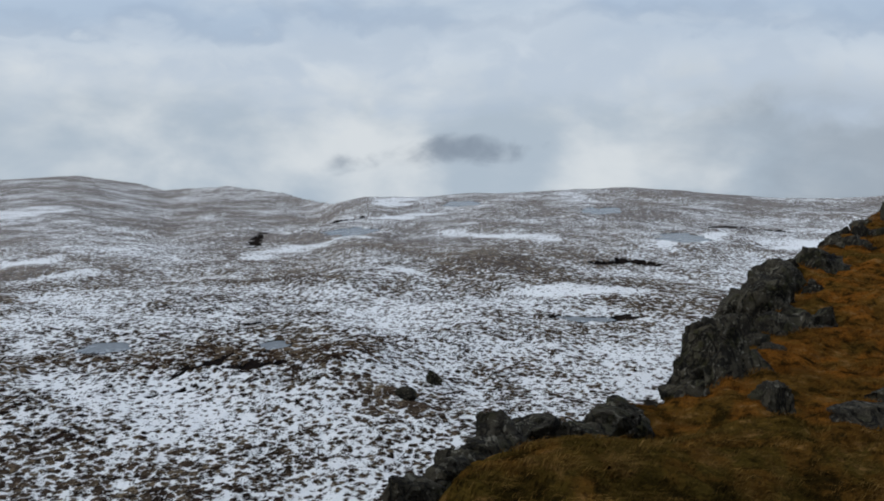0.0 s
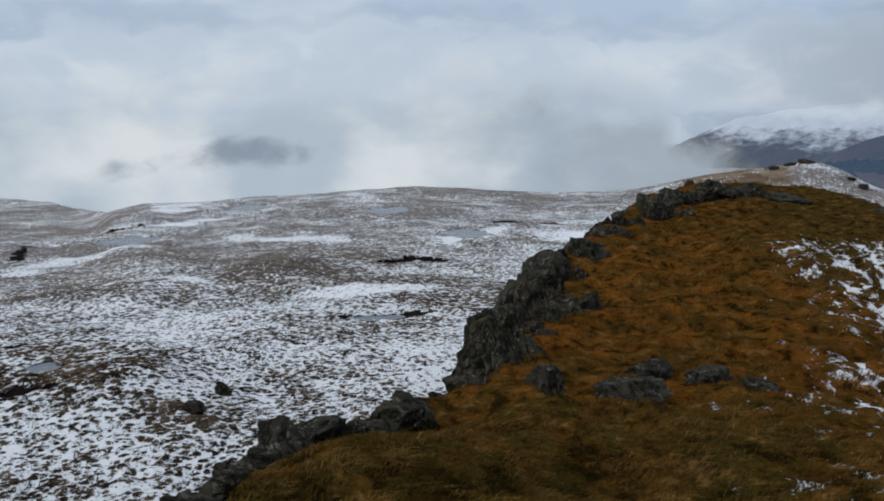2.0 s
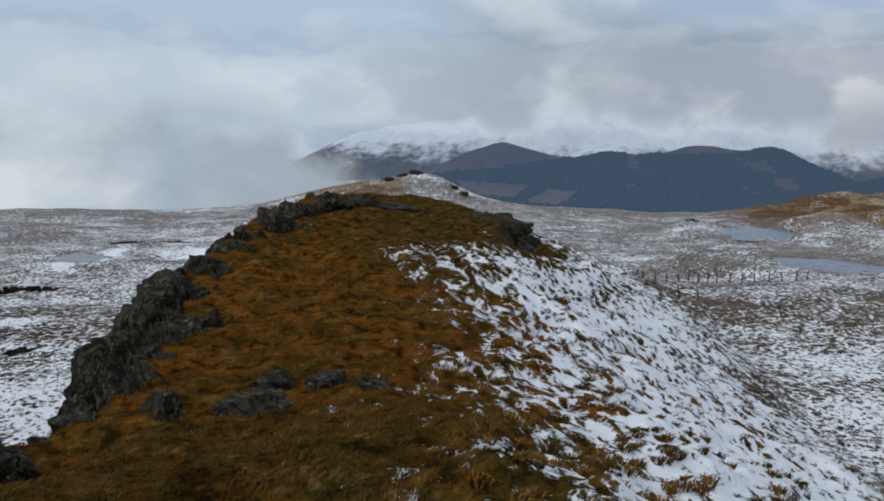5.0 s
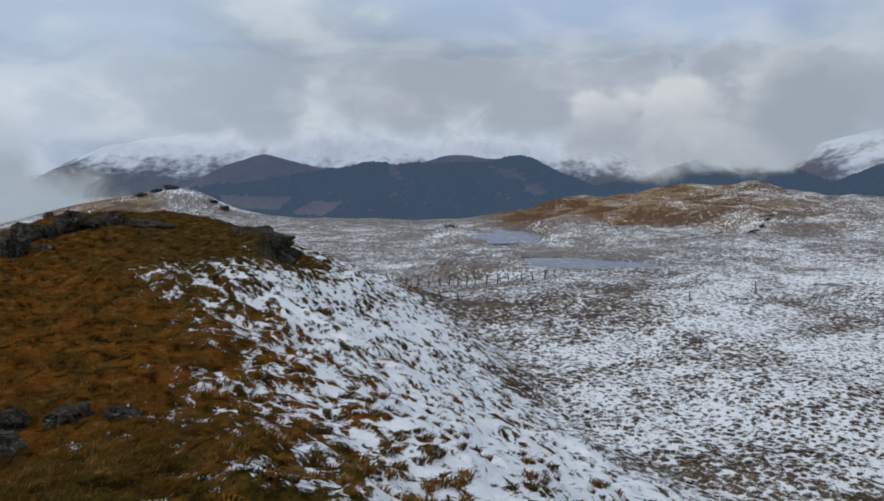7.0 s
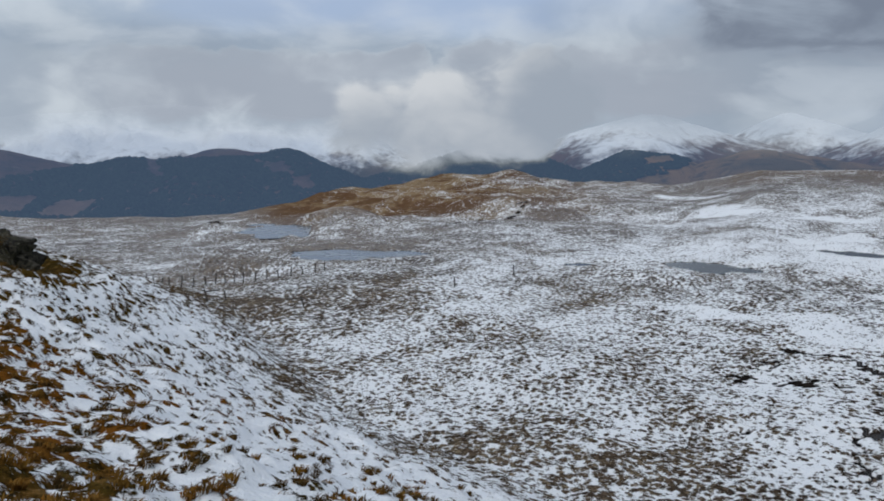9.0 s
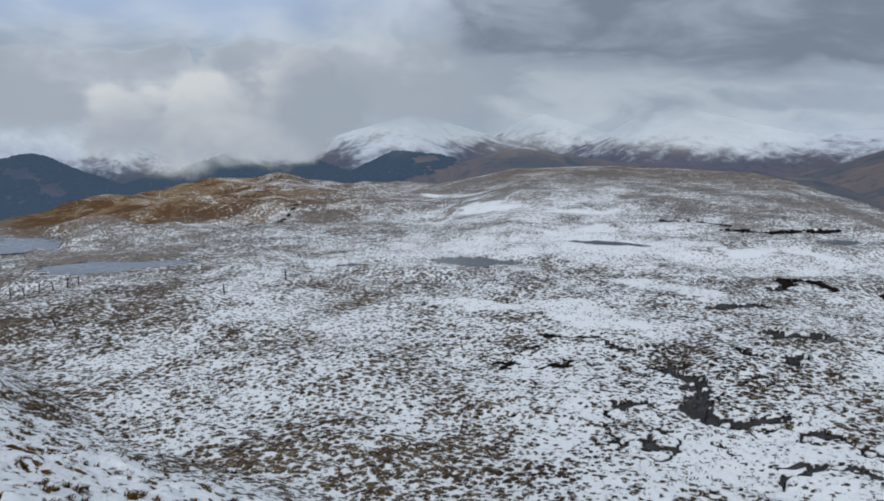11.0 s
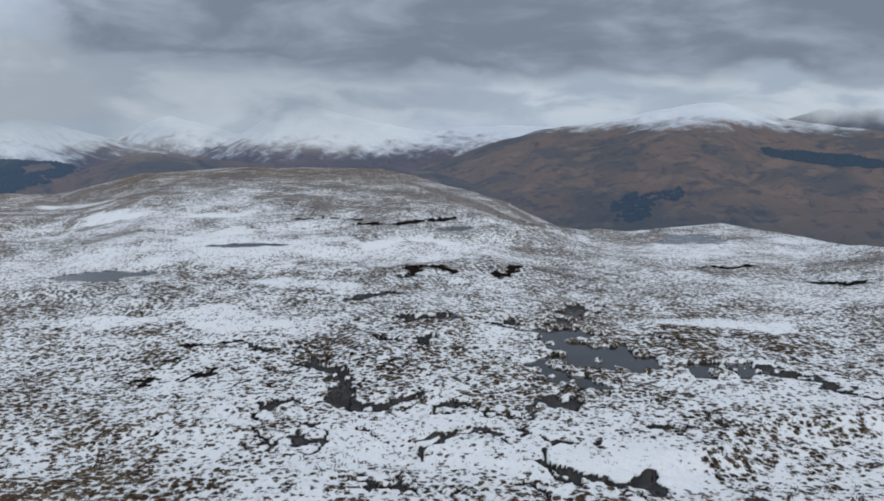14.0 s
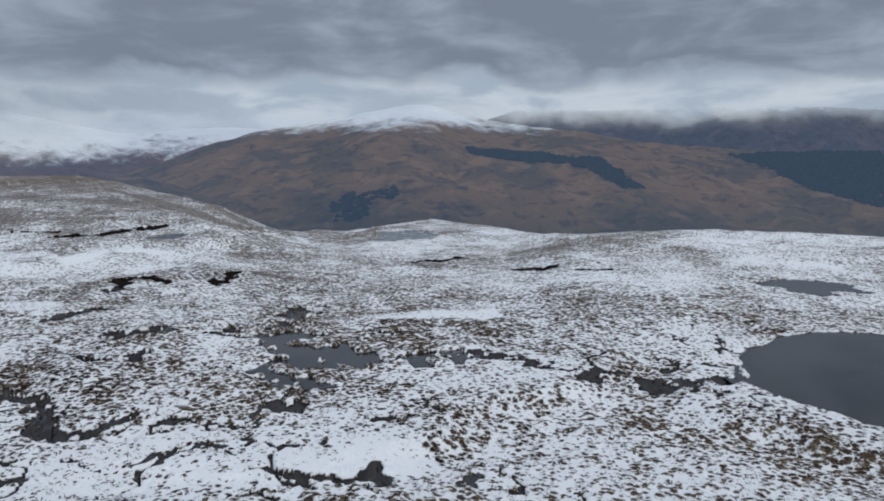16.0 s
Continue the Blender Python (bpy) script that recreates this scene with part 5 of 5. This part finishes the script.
x, y, rng = scatter(26000, -4, 18, 24, 68, 22)
ok = on_crest_grass(x, y)
x, y = x[ok], y[ok]
lush = smooth(fbm(x / 1.6, y / 1.6, 3, 7), -0.3, 0.7)
s_ = rng.uniform(0.6, 1.2, len(x)) * (0.4 + 1.0 * lush)
grass("crest_grass", x, y, 0.16 * s_ + 0.04, 0.08 * s_ + 0.02, 0.03, 9, CREST_GRASS, "golden-brown hill grass on the far crest", 32, (0.5, 0.1))
# thinner grass round the summit
x, y, rng = scatter(2400, -4, 2.2, -8, 4.4, 27)
s_ = rng.uniform(0.6, 1.2, len(x))
grass("crest_grass", x, y, 0.16 * s_, 0.05 * s_, 0.018, 6, CREST_GRASS, "short olive-brown grass on the summit", 37, (1.2, 0.2))
# tussocks standing out of the snow on the eastern slope
rng = np.random.RandomState(23)
x, y = np.meshgrid(np.arange(1, 34, 0.44), np.arange(3, 66, 0.44))
x, y = x.ravel() + rng.uniform(-0.2, 0.2, x.size), y.ravel() + rng.uniform(-0.2, 0.2, x.size)
k, _ = ridge_part(x, y)
edge = np.exp(-np.maximum(x - grass_line(y), 0) / 2.4)
ok = (k > 0.03) & ~on_crest_grass(x + 0.1, y) & (rng.rand(len(x)) < 0.24 + 0.3 * fbm(x / 2.2, y / 2.2, 3, 33) + 0.4 * hummocks(x, y) + 0.25 * edge)
x, y, edge = x[ok], y[ok], edge[ok]
s_ = rng.uniform(0.4, 1.15, len(x)) * (0.75 + 0.5 * edge)
near = np.hypot(x, y) < 24
rusty = near & (rng.rand(len(x)) < 0.35 + 0.6 * edge)
for pick, blades, mat, label in ((rusty, 56, GOLD_GRASS, "rust-brown grass tussocks at the edge of the snow"), (near & ~rusty, 56, SLOPE_GRASS, "dark brown grass tussocks standing out of thin snow"), (~near, 22, SLOPE_GRASS, "brown grass tussocks standing out of thin snow")):
    grass("slope_tussocks", x[pick], y[pick], 0.14 * s_[pick] + 0.03, 0.10 * s_[pick] + 0.02, 0.026 if blades > 30 else 0.035, blades, mat, label, 33, (0.55, -0.1), blades > 30)


# moor: tussocks stand at a fairly even spacing
def spaced(cell, r0, r1, seed):
    rng = np.random.RandomState(seed)
    m = int(r1 / cell) + 1
    gx, gy = np.meshgrid(np.arange(-m, m + 1) * cell, np.arange(-m, m + 1) * cell)
    gx = gx + cell * rng.uniform(-0.42, 0.42, gx.shape)
    gy = gy + cell * rng.uniform(-0.42, 0.42, gy.shape)
    x, y = gx.ravel(), gy.ravel()
    r, b = np.hypot(x, y), np.degrees(np.arctan2(x, y))
    ok = (r > r0) & (r < r1) & (b > -60) & (b < 140)
    k, _ = ridge_part(x, y)
    _, wet = wet_ground(x, y, np.zeros_like(x))
    ok &= (k < 0.06) & (wet < 0.15)
    density = 0.62 + 0.5 * hummocks(x, y) + 0.35 * fbm(x / 12, y / 12, 3, 37) + 0.25 * smooth(b, 5, -20) - 0.22 * smooth(b, 70, 95) - 0.14 * smooth(b, 92, 104) + 0.12 * smooth(b, 20, 30) * smooth(b, 60, 48)
    ok &= rng.rand(len(x)) < density
    return x[ok], y[ok], r[ok], b[ok], rng


for cell, r0, r1, blades, seed in ((0.44, 22, 46, 9, 51), (0.62, 46, 62, 7, 52)):
    x, y, r, b, rng = spaced(cell, r0, r1, seed)
    s_ = rng.uniform(0.4, 1.15, len(x)) * (0.8 + 0.4 * vnoise(x / 3, y / 3, 57))
    for name, mat, side, label in (("heather_tussocks", HEATHER, smooth(b, 0, -25) * 0.8 + 0.1, "dark heather tussocks dotting the thin snow"), ("moor_tussocks", STRAW_GRASS, None, "faded straw grass tussocks dotting the thin snow")):
        if side is not None:
            dark_ones = rng.rand(len(x)) < side
            pick = dark_ones
        else:
            pick = ~dark_ones
        k = 1.45 if mat is HEATHER else 1.0
        grass(name, x[pick], y[pick], k * 0.12 * s_[pick] + 0.03, k * 0.055 * s_[pick] + 0.02, k * 0.05 * s_[pick] + 0.03, blades, mat, label, seed + 7, (0.6, 0.15))
